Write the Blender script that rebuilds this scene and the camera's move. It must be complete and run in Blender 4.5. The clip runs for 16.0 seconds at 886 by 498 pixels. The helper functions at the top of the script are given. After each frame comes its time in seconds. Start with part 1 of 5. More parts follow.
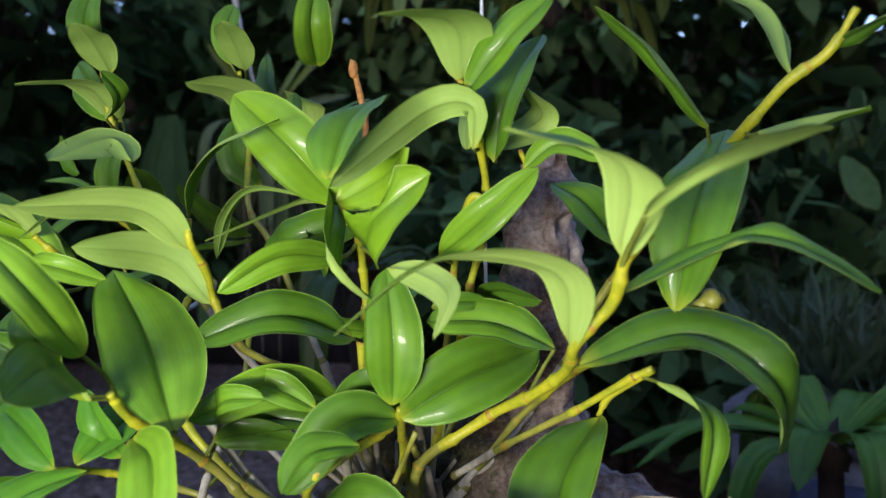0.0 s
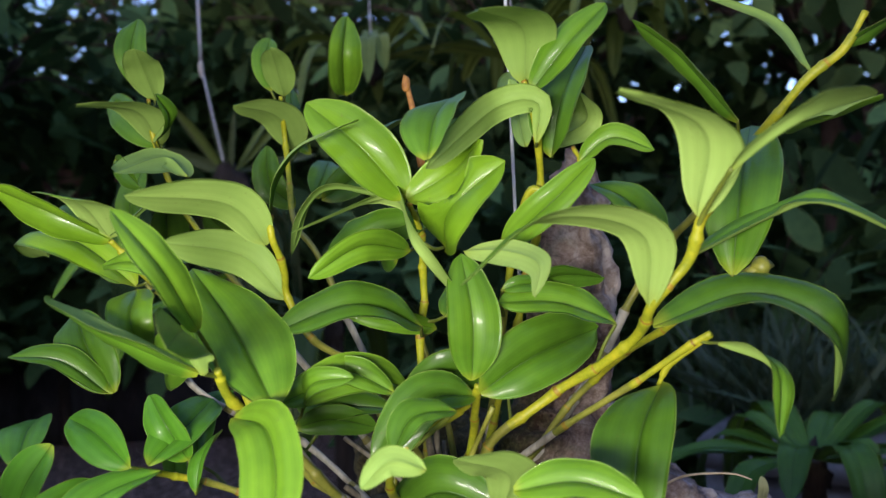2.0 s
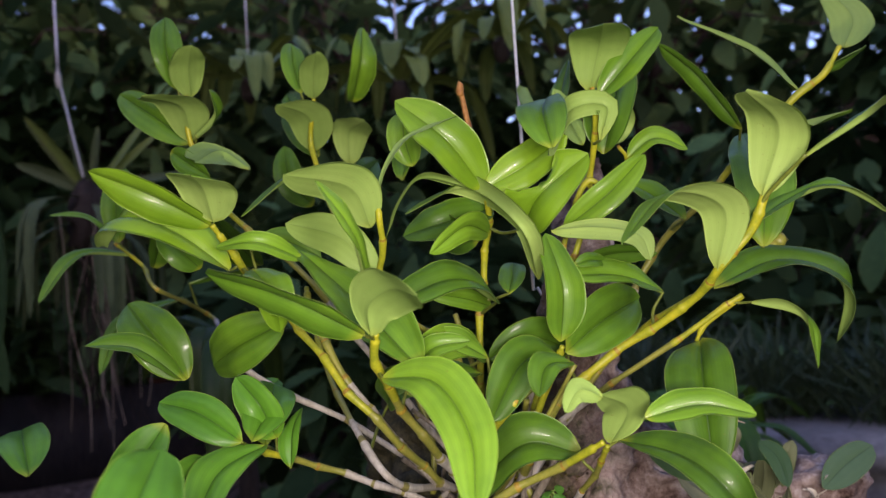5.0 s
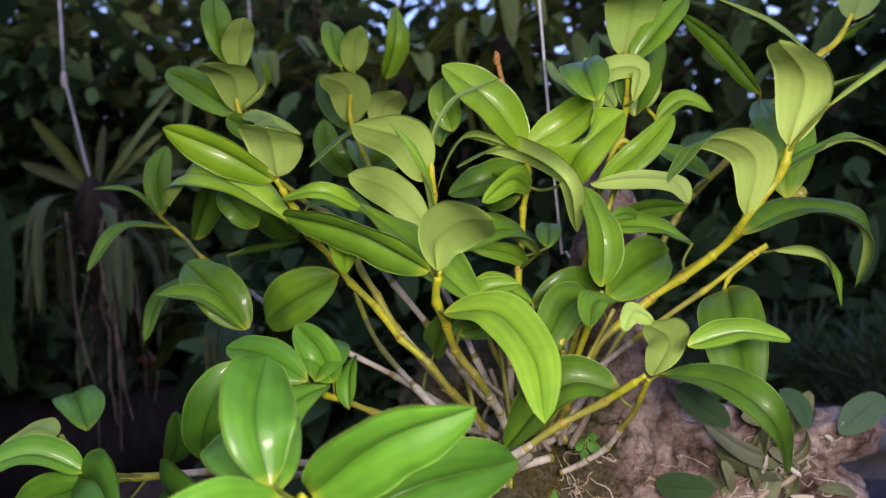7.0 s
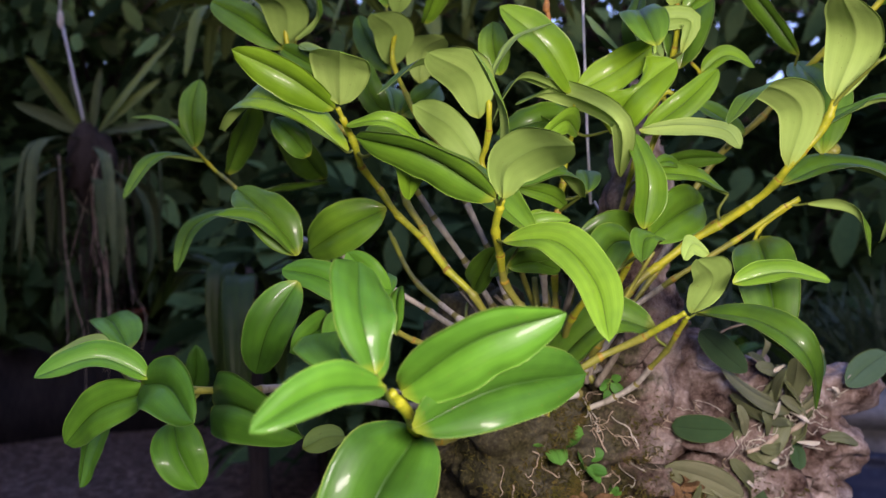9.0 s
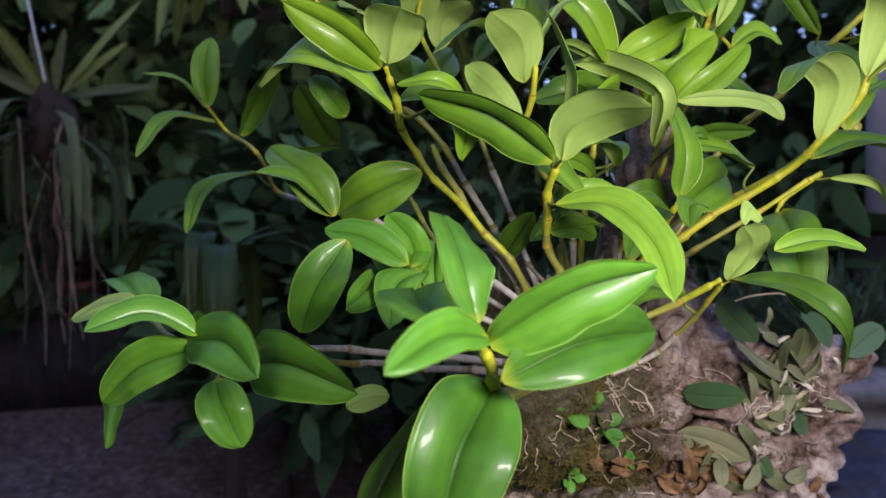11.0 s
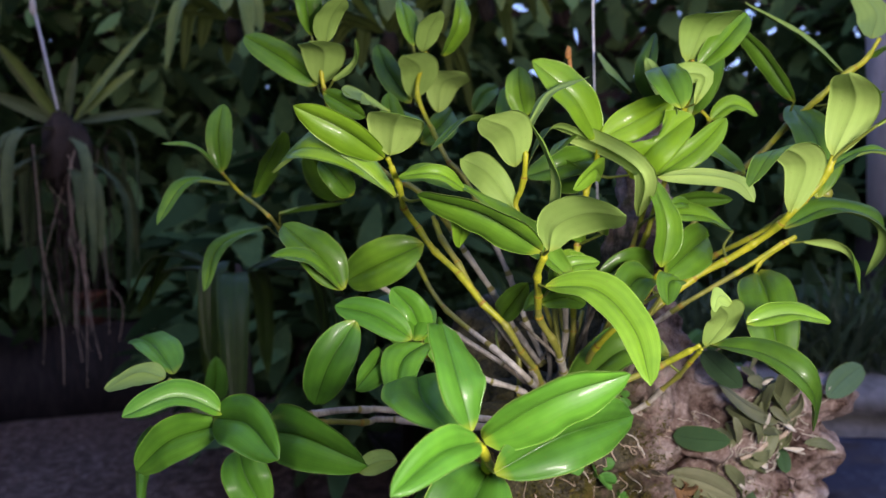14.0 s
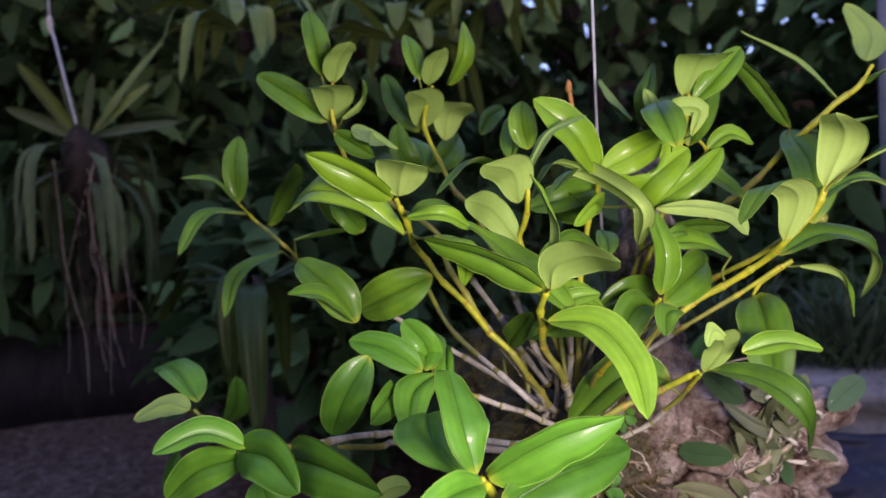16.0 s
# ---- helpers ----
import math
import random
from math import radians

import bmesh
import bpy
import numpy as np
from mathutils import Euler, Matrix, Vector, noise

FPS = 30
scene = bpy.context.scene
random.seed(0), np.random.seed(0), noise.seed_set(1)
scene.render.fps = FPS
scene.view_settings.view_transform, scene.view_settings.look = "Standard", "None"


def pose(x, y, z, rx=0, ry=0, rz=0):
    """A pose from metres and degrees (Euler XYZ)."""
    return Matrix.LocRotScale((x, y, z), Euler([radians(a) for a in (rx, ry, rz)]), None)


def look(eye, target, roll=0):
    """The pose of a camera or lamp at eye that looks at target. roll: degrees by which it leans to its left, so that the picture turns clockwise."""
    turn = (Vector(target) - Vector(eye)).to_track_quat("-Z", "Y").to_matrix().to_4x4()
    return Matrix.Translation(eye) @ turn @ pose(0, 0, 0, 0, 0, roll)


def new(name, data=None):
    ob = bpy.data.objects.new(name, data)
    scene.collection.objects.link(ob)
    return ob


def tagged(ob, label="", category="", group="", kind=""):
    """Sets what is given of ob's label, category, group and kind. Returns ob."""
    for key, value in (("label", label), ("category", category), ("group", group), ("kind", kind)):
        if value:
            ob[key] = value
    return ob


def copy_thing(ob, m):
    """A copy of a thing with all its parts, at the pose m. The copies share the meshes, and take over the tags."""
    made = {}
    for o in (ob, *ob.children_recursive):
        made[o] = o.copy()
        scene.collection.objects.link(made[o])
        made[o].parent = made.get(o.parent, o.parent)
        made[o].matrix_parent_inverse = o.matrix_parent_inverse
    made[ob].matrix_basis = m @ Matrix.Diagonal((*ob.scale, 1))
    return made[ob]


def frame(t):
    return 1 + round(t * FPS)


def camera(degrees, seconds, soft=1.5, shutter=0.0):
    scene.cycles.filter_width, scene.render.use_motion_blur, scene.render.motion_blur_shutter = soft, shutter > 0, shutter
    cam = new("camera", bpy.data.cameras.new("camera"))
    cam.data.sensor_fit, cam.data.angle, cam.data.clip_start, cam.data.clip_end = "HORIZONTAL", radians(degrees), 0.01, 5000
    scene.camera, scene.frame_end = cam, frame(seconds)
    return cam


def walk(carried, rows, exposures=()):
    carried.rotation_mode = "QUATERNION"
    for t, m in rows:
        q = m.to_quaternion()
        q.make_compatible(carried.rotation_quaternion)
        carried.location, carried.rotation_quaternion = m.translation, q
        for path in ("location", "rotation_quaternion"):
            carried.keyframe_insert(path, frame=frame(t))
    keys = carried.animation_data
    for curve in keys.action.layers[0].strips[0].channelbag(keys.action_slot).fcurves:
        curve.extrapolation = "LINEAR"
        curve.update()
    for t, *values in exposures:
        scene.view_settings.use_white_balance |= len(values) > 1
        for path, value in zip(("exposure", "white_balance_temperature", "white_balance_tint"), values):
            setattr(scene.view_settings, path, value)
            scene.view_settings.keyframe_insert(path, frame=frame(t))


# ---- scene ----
cam = camera(62.0, 16.0, soft=1.35)
PATH = [
    (0, (0.021, 0.015, 1.513), (-0.078, 2.006, 1.356), -0.8),
    (0.5, (0.002, 0.018, 1.487), (-0.075, 2.014, 1.38), -1.0),
    (1, (-0.021, 0.01, 1.473), (-0.052, 2.01, 1.43), -1.6),
    (1.5, (-0.036, -0.008, 1.469), (-0.025, 1.991, 1.472), -2.4),
    (2, (-0.06, -0.025, 1.465), (-0.004, 1.974, 1.488), -2.5),
    (2.5, (-0.093, -0.034, 1.46), (0.034, 1.962, 1.501), -3.0),
    (3, (-0.128, -0.036, 1.453), (0.061, 1.954, 1.529), -3.1),
    (3.2, (-0.146, -0.036, 1.448), (0.088, 1.948, 1.55), -3.3),
    (5.3, (-0.271, -0.068, 1.436), (0.267, 1.857, 1.509), -3.6),
    (5.5, (-0.28, -0.072, 1.431), (0.244, 1.857, 1.511), -3.7),
    (6, (-0.294, -0.076, 1.414), (0.252, 1.847, 1.494), -4.9),
    (6.5, (-0.303, -0.083, 1.411), (0.259, 1.836, 1.475), -4.9),
    (7, (-0.314, -0.083, 1.398), (0.245, 1.835, 1.49), -4.2),
    (7.5, (-0.33, -0.08, 1.384), (0.231, 1.838, 1.463), -3.8),
    (8, (-0.35, -0.075, 1.376), (0.249, 1.832, 1.43), -3.3),
    (8.5, (-0.366, -0.078, 1.372), (0.247, 1.825, 1.394), -2.3),
    (9, (-0.379, -0.083, 1.37), (0.24, 1.818, 1.382), -1.5),
    (9.2, (-0.387, -0.08, 1.366), (0.256, 1.814, 1.392), -1.4),
    (11.3, (-0.456, -0.059, 1.357), (0.313, 1.785, 1.281), -0.1),
    (11.5, (-0.459, -0.064, 1.361), (0.327, 1.772, 1.26), -0.1),
    (12, (-0.462, -0.073, 1.375), (0.32, 1.762, 1.227), -1.0),
    (12.5, (-0.471, -0.078, 1.391), (0.362, 1.733, 1.222), -1.1),
    (13, (-0.477, -0.08, 1.407), (0.367, 1.725, 1.239), -1.1),
    (13.5, (-0.471, -0.09, 1.422), (0.291, 1.757, 1.33), -1.5),
    (14, (-0.462, -0.109, 1.426), (0.265, 1.753, 1.369), -1.3),
    (14.5, (-0.46, -0.12, 1.43), (0.275, 1.74, 1.378), -1.5),
    (15, (-0.463, -0.12, 1.439), (0.255, 1.746, 1.403), -1.1),
    (15.5, (-0.467, -0.126, 1.447), (0.238, 1.745, 1.396), -1.9),
    (16, (-0.465, -0.14, 1.465), (0.223, 1.737, 1.389), -2.5),
]
walk(cam, [(t, look(eye, target, roll)) for t, eye, target, roll in PATH], [(0.0, 0.31, 6550, 7), (3.0, 0.04, 6600, 10), (5.5, -0.02, 6850, 24), (7.0, 0.08, 6800, 24), (9.0, 0.08, 6750, 27), (12.5, 0.27, 6400, 14), (14.5, 0.2, 6550, 24), (16.0, 0.2, 6700, 28)])
cam.data.dof.use_dof, cam.data.dof.focus_distance, cam.data.dof.aperture_fstop = True, 0.54, 7.5
# ---- end of camera ----

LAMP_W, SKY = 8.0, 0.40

# ---- world and lights ----
world = bpy.data.worlds.new("dusk_sky")
scene.world = world
world.use_nodes = True
wn, wl = world.node_tree.nodes, world.node_tree.links
sky = wn.new("ShaderNodeTexSky")
sky.sky_type, sky.sun_disc = "NISHITA", False
sky.sun_elevation, sky.sun_rotation = radians(12), radians(200)
sky.ozone_density = 5.0
tint = wn.new("ShaderNodeMix")
tint.data_type, tint.blend_type = "RGBA", "MULTIPLY"
tint.inputs[0].default_value = 1.0
tint.inputs[7].default_value = (1.72, 1.14, 1.08, 1)
wl.new(sky.outputs["Color"], tint.inputs[6])
wl.new(tint.outputs[2], wn["Background"].inputs["Color"])
wn["Background"].inputs["Strength"].default_value = SKY

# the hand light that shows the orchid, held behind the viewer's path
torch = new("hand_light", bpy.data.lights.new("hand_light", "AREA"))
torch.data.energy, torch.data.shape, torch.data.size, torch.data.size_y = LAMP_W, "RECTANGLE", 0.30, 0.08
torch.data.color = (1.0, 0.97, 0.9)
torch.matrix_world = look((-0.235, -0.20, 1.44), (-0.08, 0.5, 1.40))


# ---- materials ----
def material(name, rough=0.6, spec=0.5):
    m = bpy.data.materials.new(name)
    m.use_nodes = True
    n, l = m.node_tree.nodes, m.node_tree.links
    b = n["Principled BSDF"]
    b.inputs["Roughness"].default_value = rough
    b.inputs["Specular IOR Level"].default_value = spec
    return m, n, l, b


def ramp(n, l, fac, *stops):
    r = n.new("ShaderNodeValToRGB")
    while len(r.color_ramp.elements) < len(stops):
        r.color_ramp.elements.new(0.5)
    for e, (p, c) in zip(r.color_ramp.elements, stops):
        e.position, e.color = p, (*c, 1)
    l.new(fac, r.inputs["Fac"])
    return r.outputs["Color"]


def mix(n, l, fac, a, b, kind="MIX"):
    x = n.new("ShaderNodeMix")
    x.data_type, x.blend_type = "RGBA", kind
    for sock, v in ((x.inputs[0], fac), (x.inputs[6], a), (x.inputs[7], b)):
        if isinstance(v, (int, float)):
            sock.default_value = v
        elif isinstance(v, tuple):
            sock.default_value = (*v, 1)
        else:
            l.new(v, sock)
    return x.outputs[2]


def noise_node(n, l, scale, detail=4.0, vector=None, rough=0.55):
    x = n.new("ShaderNodeTexNoise")
    x.inputs["Scale"].default_value, x.inputs["Detail"].default_value, x.inputs["Roughness"].default_value = scale, detail, rough
    l.new(vector or n.new("ShaderNodeTexCoord").outputs["Object"], x.inputs["Vector"])
    return x.outputs["Fac"]


def calc(n, l, op, a, b=0.0, c=0.0):
    x = n.new("ShaderNodeMath")
    x.operation = op
    for sock, v in zip(x.inputs, (a, b, c)):
        if isinstance(v, (int, float)):
            sock.default_value = v
        else:
            l.new(v, sock)
    return x.outputs[0]


def bump(n, l, b, height, strength=0.3, distance=0.001):
    x = n.new("ShaderNodeBump")
    x.inputs["Strength"].default_value, x.inputs["Distance"].default_value = strength, distance
    l.new(height, x.inputs["Height"])
    l.new(x.outputs["Normal"], b.inputs["Normal"])


def leaf_material(name, dark, mid, light, rough, spec, through_light, veins=0.5, groove=0.5, coat=0.0, foot=0.0):
    """A leaf's skin: parallel veins and a midrib by the blade's own coordinates, blotches, and light through the blade."""
    m, n, l, b = material(name, rough, spec)
    uv = n.new("ShaderNodeUVMap")
    sep = n.new("ShaderNodeSeparateXYZ")
    l.new(uv.outputs["UV"], sep.inputs[0])
    info = n.new("ShaderNodeObjectInfo")
    blotch, patchy = noise_node(n, l, 28.0, 3.0), noise_node(n, l, 95.0, 3.0)
    tone = calc(n, l, "ADD", calc(n, l, "MULTIPLY", blotch, 0.6), calc(n, l, "ADD", calc(n, l, "MULTIPLY", info.outputs["Random"], 0.5), calc(n, l, "MULTIPLY", patchy, 0.14)))
    base = ramp(n, l, tone, (0.25, dark), (0.6, mid), (0.98, light))
    off = calc(n, l, "ABSOLUTE", calc(n, l, "SUBTRACT", sep.outputs["X"], 0.5))
    # broad soft bands along the blade, then fine parallel veins
    wob = noise_node(n, l, 60.0, 2.0)
    band = calc(n, l, "SINE", calc(n, l, "ADD", calc(n, l, "MULTIPLY", off, 34.0), calc(n, l, "MULTIPLY", wob, 2.5)))
    base = mix(n, l, calc(n, l, "MULTIPLY", calc(n, l, "ADD", band, 0.9), 0.10 * veins), base, tuple(c * 0.5 for c in dark))
    vein = calc(n, l, "SINE", calc(n, l, "MULTIPLY", sep.outputs["X"], 118.0))
    vein = calc(n, l, "MULTIPLY", vein, noise_node(n, l, 240.0, 2.0))
    base = mix(n, l, calc(n, l, "MULTIPLY", calc(n, l, "ADD", vein, 0.5), 0.10 * veins), base, tuple(c * 0.5 for c in dark))
    # midrib, pale margin, yellow foot
    rib = calc(n, l, "SUBTRACT", 1.0, calc(n, l, "DIVIDE", off, 0.028))
    rib.node.use_clamp = True
    base = mix(n, l, calc(n, l, "MULTIPLY", rib, groove), base, tuple(c * 0.4 for c in dark))
    rim = calc(n, l, "GREATER_THAN", off, 0.491)
    base = mix(n, l, calc(n, l, "MULTIPLY", rim, 0.45), base, (0.42, 0.52, 0.13))
    low = calc(n, l, "SUBTRACT", 1.0, calc(n, l, "DIVIDE", sep.outputs["Y"], 0.08))
    low.node.use_clamp = True
    base = mix(n, l, calc(n, l, "MULTIPLY", low, foot), base, (0.42, 0.42, 0.03))
    # small scars and specks
    speck = noise_node(n, l, 420.0, 1.0)
    base = mix(n, l, calc(n, l, "MULTIPLY", calc(n, l, "GREATER_THAN", speck, 0.74), 0.3), base, (0.16, 0.12, 0.03))
    l.new(base, b.inputs["Base Color"])
    fine = noise_node(n, l, 700.0, 2.0)
    swell = noise_node(n, l, 120.0, 2.0)
    height = calc(n, l, "ADD", calc(n, l, "MULTIPLY", vein, 0.06), calc(n, l, "ADD", calc(n, l, "MULTIPLY", blotch, 1.6), calc(n, l, "MULTIPLY", swell, 0.7)))
    bump(n, l, b, calc(n, l, "ADD", height, calc(n, l, "MULTIPLY", band, 0.10)), 0.4, 0.0008)
    l.new(calc(n, l, "ADD", rough - 0.06, calc(n, l, "MULTIPLY", fine, 0.12)), b.inputs["Roughness"])
    b.inputs["Coat Weight"].default_value = coat
    b.inputs["Coat Roughness"].default_value = 0.08
    t = n.new("ShaderNodeBsdfTranslucent")
    l.new(mix(n, l, 0.5, base, light), t.inputs["Color"])
    s = n.new("ShaderNodeMixShader")
    s.inputs[0].default_value = through_light
    l.new(b.outputs[0], s.inputs[1])
    l.new(t.outputs[0], s.inputs[2])
    l.new(s.outputs[0], n["Material Output"].inputs["Surface"])
    return m


def vary(m, low, high):
    """Lets each leaf of a joined mesh differ in tone."""
    n, l = m.node_tree.nodes, m.node_tree.links
    b = n["Principled BSDF"]
    each = ramp(n, l, n.new("ShaderNodeNewGeometry").outputs["Random Per Island"], (0.0, (low, low, low)), (1.0, (high, high, high)))
    x = n.new("ShaderNodeMix")
    x.data_type, x.blend_type, x.clamp_result = "RGBA", "MULTIPLY", False
    x.inputs[0].default_value = 1.0
    l.new(b.inputs["Base Color"].links[0].from_socket, x.inputs[6])
    l.new(each, x.inputs[7])
    l.new(x.outputs[2], b.inputs["Base Color"])


LEAF_UP = leaf_material("orchid_leaf_upper", (0.036, 0.090, 0.009), (0.094, 0.215, 0.014), (0.195, 0.370, 0.024), 0.46, 0.26, 0.14, 0.7, 0.6, 0.14, 0.45)
LEAF_FRESH = leaf_material("orchid_leaf_fresh", (0.032, 0.102, 0.011), (0.077, 0.230, 0.018), (0.150, 0.375, 0.030), 0.46, 0.26, 0.14, 0.7, 0.6, 0.14, 0.45)
LEAF_YOUNG = leaf_material("orchid_leaf_young", (0.105, 0.225, 0.012), (0.175, 0.330, 0.016), (0.25, 0.42, 0.022), 0.40, 0.30, 0.18, 0.5, 0.4, 0.2, 0.45)
LEAF_DN = leaf_material("orchid_leaf_under", (0.21, 0.335, 0.070), (0.29, 0.435, 0.100), (0.37, 0.515, 0.130), 0.6, 0.22, 0.18, 0.4, 0.25, 0.0, 0.3)
BACK_LEAF = leaf_material("dull_leaf", (0.030, 0.062, 0.024), (0.050, 0.098, 0.036), (0.072, 0.130, 0.046), 0.9, 0.06, 0.15, 0.0, 0.0)
vary(BACK_LEAF, 0.25, 1.9)
STRAP_LEAF = leaf_material("strap_leaf", (0.09, 0.14, 0.03), (0.155, 0.215, 0.042), (0.23, 0.29, 0.06), 0.55, 0.3, 0.1, 0.6, 0.3)
SMALL_LEAF = leaf_material("small_orchid_leaf", (0.035, 0.08, 0.035), (0.06, 0.125, 0.05), (0.10, 0.17, 0.075), 0.38, 0.45, 0.08, 0.3, 0.5)
DROOP_LEAF = leaf_material("drooping_strap_leaf", (0.06, 0.085, 0.035), (0.105, 0.14, 0.055), (0.17, 0.20, 0.075), 0.6, 0.2, 0.1, 0.5, 0.3)
DULL_LEAF = leaf_material("dull_small_leaf", (0.075, 0.085, 0.04), (0.16, 0.18, 0.085), (0.29, 0.29, 0.17), 0.55, 0.3, 0.06, 0.4, 0.3)
DARK_STRAP = leaf_material("dark_strap_leaf", (0.020, 0.042, 0.004), (0.036, 0.070, 0.007), (0.056, 0.100, 0.012), 0.4, 0.3, 0.1, 0.4, 0.3)
BROAD_LEAF = leaf_material("broad_strap_leaf", (0.030, 0.085, 0.010), (0.058, 0.145, 0.016), (0.095, 0.205, 0.026), 0.4, 0.3, 0.12, 0.4, 0.4)
SPRIG_LEAF = leaf_material("sprig_leaf", (0.06, 0.2, 0.03), (0.1, 0.3, 0.045), (0.14, 0.36, 0.06), 0.5, 0.3, 0.2, 0.3, 0.4)


def plain(name, a, b_, scale, rough, c=None, rel=0.4, dist=0.002, spec=0.4, stretch=None):
    """Two or three tones of one stuff in coarse and fine patches, with relief."""
    m, n, l, b = material(name, rough, spec)
    vec = None
    if stretch:
        mp = n.new("ShaderNodeMapping")
        mp.inputs["Scale"].default_value = stretch
        l.new(n.new("ShaderNodeTexCoord").outputs["Object"], mp.inputs["Vector"])
        vec = mp.outputs["Vector"]
    big, small = noise_node(n, l, scale, 5.0, vec), noise_node(n, l, scale * 7.3, 5.0, vec)
    tone = calc(n, l, "ADD", calc(n, l, "MULTIPLY", big, 0.65), calc(n, l, "MULTIPLY", small, 0.35))
    stops = [(0.32, a), (0.62, b_)] if c is None else [(0.3, a), (0.5, b_), (0.68, c)]
    l.new(ramp(n, l, tone, *stops), b.inputs["Base Color"])
    bump(n, l, b, tone, rel, dist)
    return m


CANE = plain("cane_skin", (0.16, 0.20, 0.011), (0.31, 0.32, 0.014), 60.0, 0.5, (0.48, 0.425, 0.020), 0.3, 0.0006, 0.45)
CANE_GREEN = plain("cane_green_skin", (0.13, 0.14, 0.02), (0.23, 0.23, 0.035), 60.0, 0.45, (0.31, 0.28, 0.05), 0.3, 0.0006, 0.45)
SHOOT = plain("side_shoot_skin", (0.06, 0.085, 0.012), (0.12, 0.15, 0.02), 60.0, 0.5, (0.19, 0.21, 0.03), 0.3, 0.0005, 0.4)
NODE = plain("cane_node", (0.09, 0.045, 0.012), (0.30, 0.19, 0.02), 170.0, 0.55, (0.46, 0.34, 0.03), 0.5, 0.0008)
OLD_NODE = plain("old_cane_node", (0.12, 0.10, 0.03), (0.26, 0.23, 0.06), 120.0, 0.6, None, 0.4, 0.0006)
SHEATH = plain("dry_sheath", (0.16, 0.14, 0.10), (0.40, 0.36, 0.30), 45.0, 0.65, (0.60, 0.56, 0.49), 0.5, 0.0008, 0.3, (1.0, 1.0, 0.25))
# SHEATH darkened and browned: the shadow among the canes is put into its colour
SHADED_OLD_SHEATH = plain("shaded_old_sheath", (0.07, 0.055, 0.04), (0.19, 0.16, 0.12), 45.0, 0.75, (0.34, 0.30, 0.25), 0.5, 0.0008, 0.25, (1.0, 1.0, 0.25))
BUD = plain("old_flower_spike", (0.20, 0.07, 0.02), (0.42, 0.20, 0.05), 200.0, 0.6)
def wood_material():
    """Weathered wood: pale ridges, dark cracks, reddish patches, a paler bottom, and a mossy olive stain with its own
    ragged outline.
    """
    m, n, l, b = material("weathered_driftwood", 0.85, 0.2)
    co = n.new("ShaderNodeTexCoord").outputs["Object"]
    big, mid_, fine = noise_node(n, l, 14.0, 6.0, co), noise_node(n, l, 48.0, 6.0, co, 0.65), noise_node(n, l, 260.0, 4.0, co, 0.7)
    tone = calc(n, l, "ADD", calc(n, l, "MULTIPLY", big, 0.5), calc(n, l, "ADD", calc(n, l, "MULTIPLY", mid_, 0.35), calc(n, l, "MULTIPLY", fine, 0.2)))
    base = ramp(n, l, tone, (0.43, (0.04, 0.02, 0.014)), (0.50, (0.17, 0.115, 0.095)), (0.56, (0.30, 0.225, 0.20)), (0.64, (0.50, 0.42, 0.39)))
    crack = n.new("ShaderNodeTexVoronoi")
    crack.feature = "DISTANCE_TO_EDGE"
    crack.inputs["Scale"].default_value = 22.0
    warp = n.new("ShaderNodeVectorMath")
    warp.operation = "MULTIPLY_ADD"
    nz = n.new("ShaderNodeTexNoise")
    nz.inputs["Scale"].default_value = 20.0
    l.new(co, nz.inputs["Vector"])
    l.new(nz.outputs["Color"], warp.inputs[0])
    warp.inputs[1].default_value = (0.12, 0.12, 0.12)
    l.new(co, warp.inputs[2])
    l.new(warp.outputs[0], crack.inputs["Vector"])
    line = calc(n, l, "LESS_THAN", crack.outputs["Distance"], calc(n, l, "MULTIPLY", big, 0.07))
    base = mix(n, l, calc(n, l, "MULTIPLY", line, 0.22), base, (0.05, 0.028, 0.018))
    sep = n.new("ShaderNodeSeparateXYZ")
    l.new(co, sep.inputs[0])
    patch = calc(n, l, "ADD", calc(n, l, "MULTIPLY", sep.outputs["X"], -9.0), calc(n, l, "MULTIPLY", mid_, 2.2))
    patch = calc(n, l, "SUBTRACT", patch, 0.55)
    patch.node.use_clamp = True
    patch = calc(n, l, "MULTIPLY", patch, 2.0)
    patch.node.use_clamp = True
    # paler below a height of about 1.1, with a ragged edge
    pale_low = calc(n, l, "ADD", calc(n, l, "MULTIPLY", calc(n, l, "SUBTRACT", 1.098, sep.outputs["Z"]), 30.0), calc(n, l, "MULTIPLY", calc(n, l, "SUBTRACT", mid_, 0.5), 5.0))
    pale_low.node.use_clamp = True
    base = mix(n, l, calc(n, l, "MULTIPLY", pale_low, 0.7), base, (0.52, 0.43, 0.39))
    green = ramp(n, l, fine, (0.35, (0.012, 0.013, 0.004)), (0.55, (0.042, 0.042, 0.012)), (0.72, (0.11, 0.085, 0.03)))
    base = mix(n, l, calc(n, l, "MULTIPLY", calc(n, l, "MULTIPLY", patch, 0.9), calc(n, l, "SUBTRACT", 1.0, pale_low)), base, green)
    l.new(base, b.inputs["Base Color"])
    bump(n, l, b, calc(n, l, "SUBTRACT", tone, calc(n, l, "MULTIPLY", line, 0.12)), 1.0, 0.007)
    return m


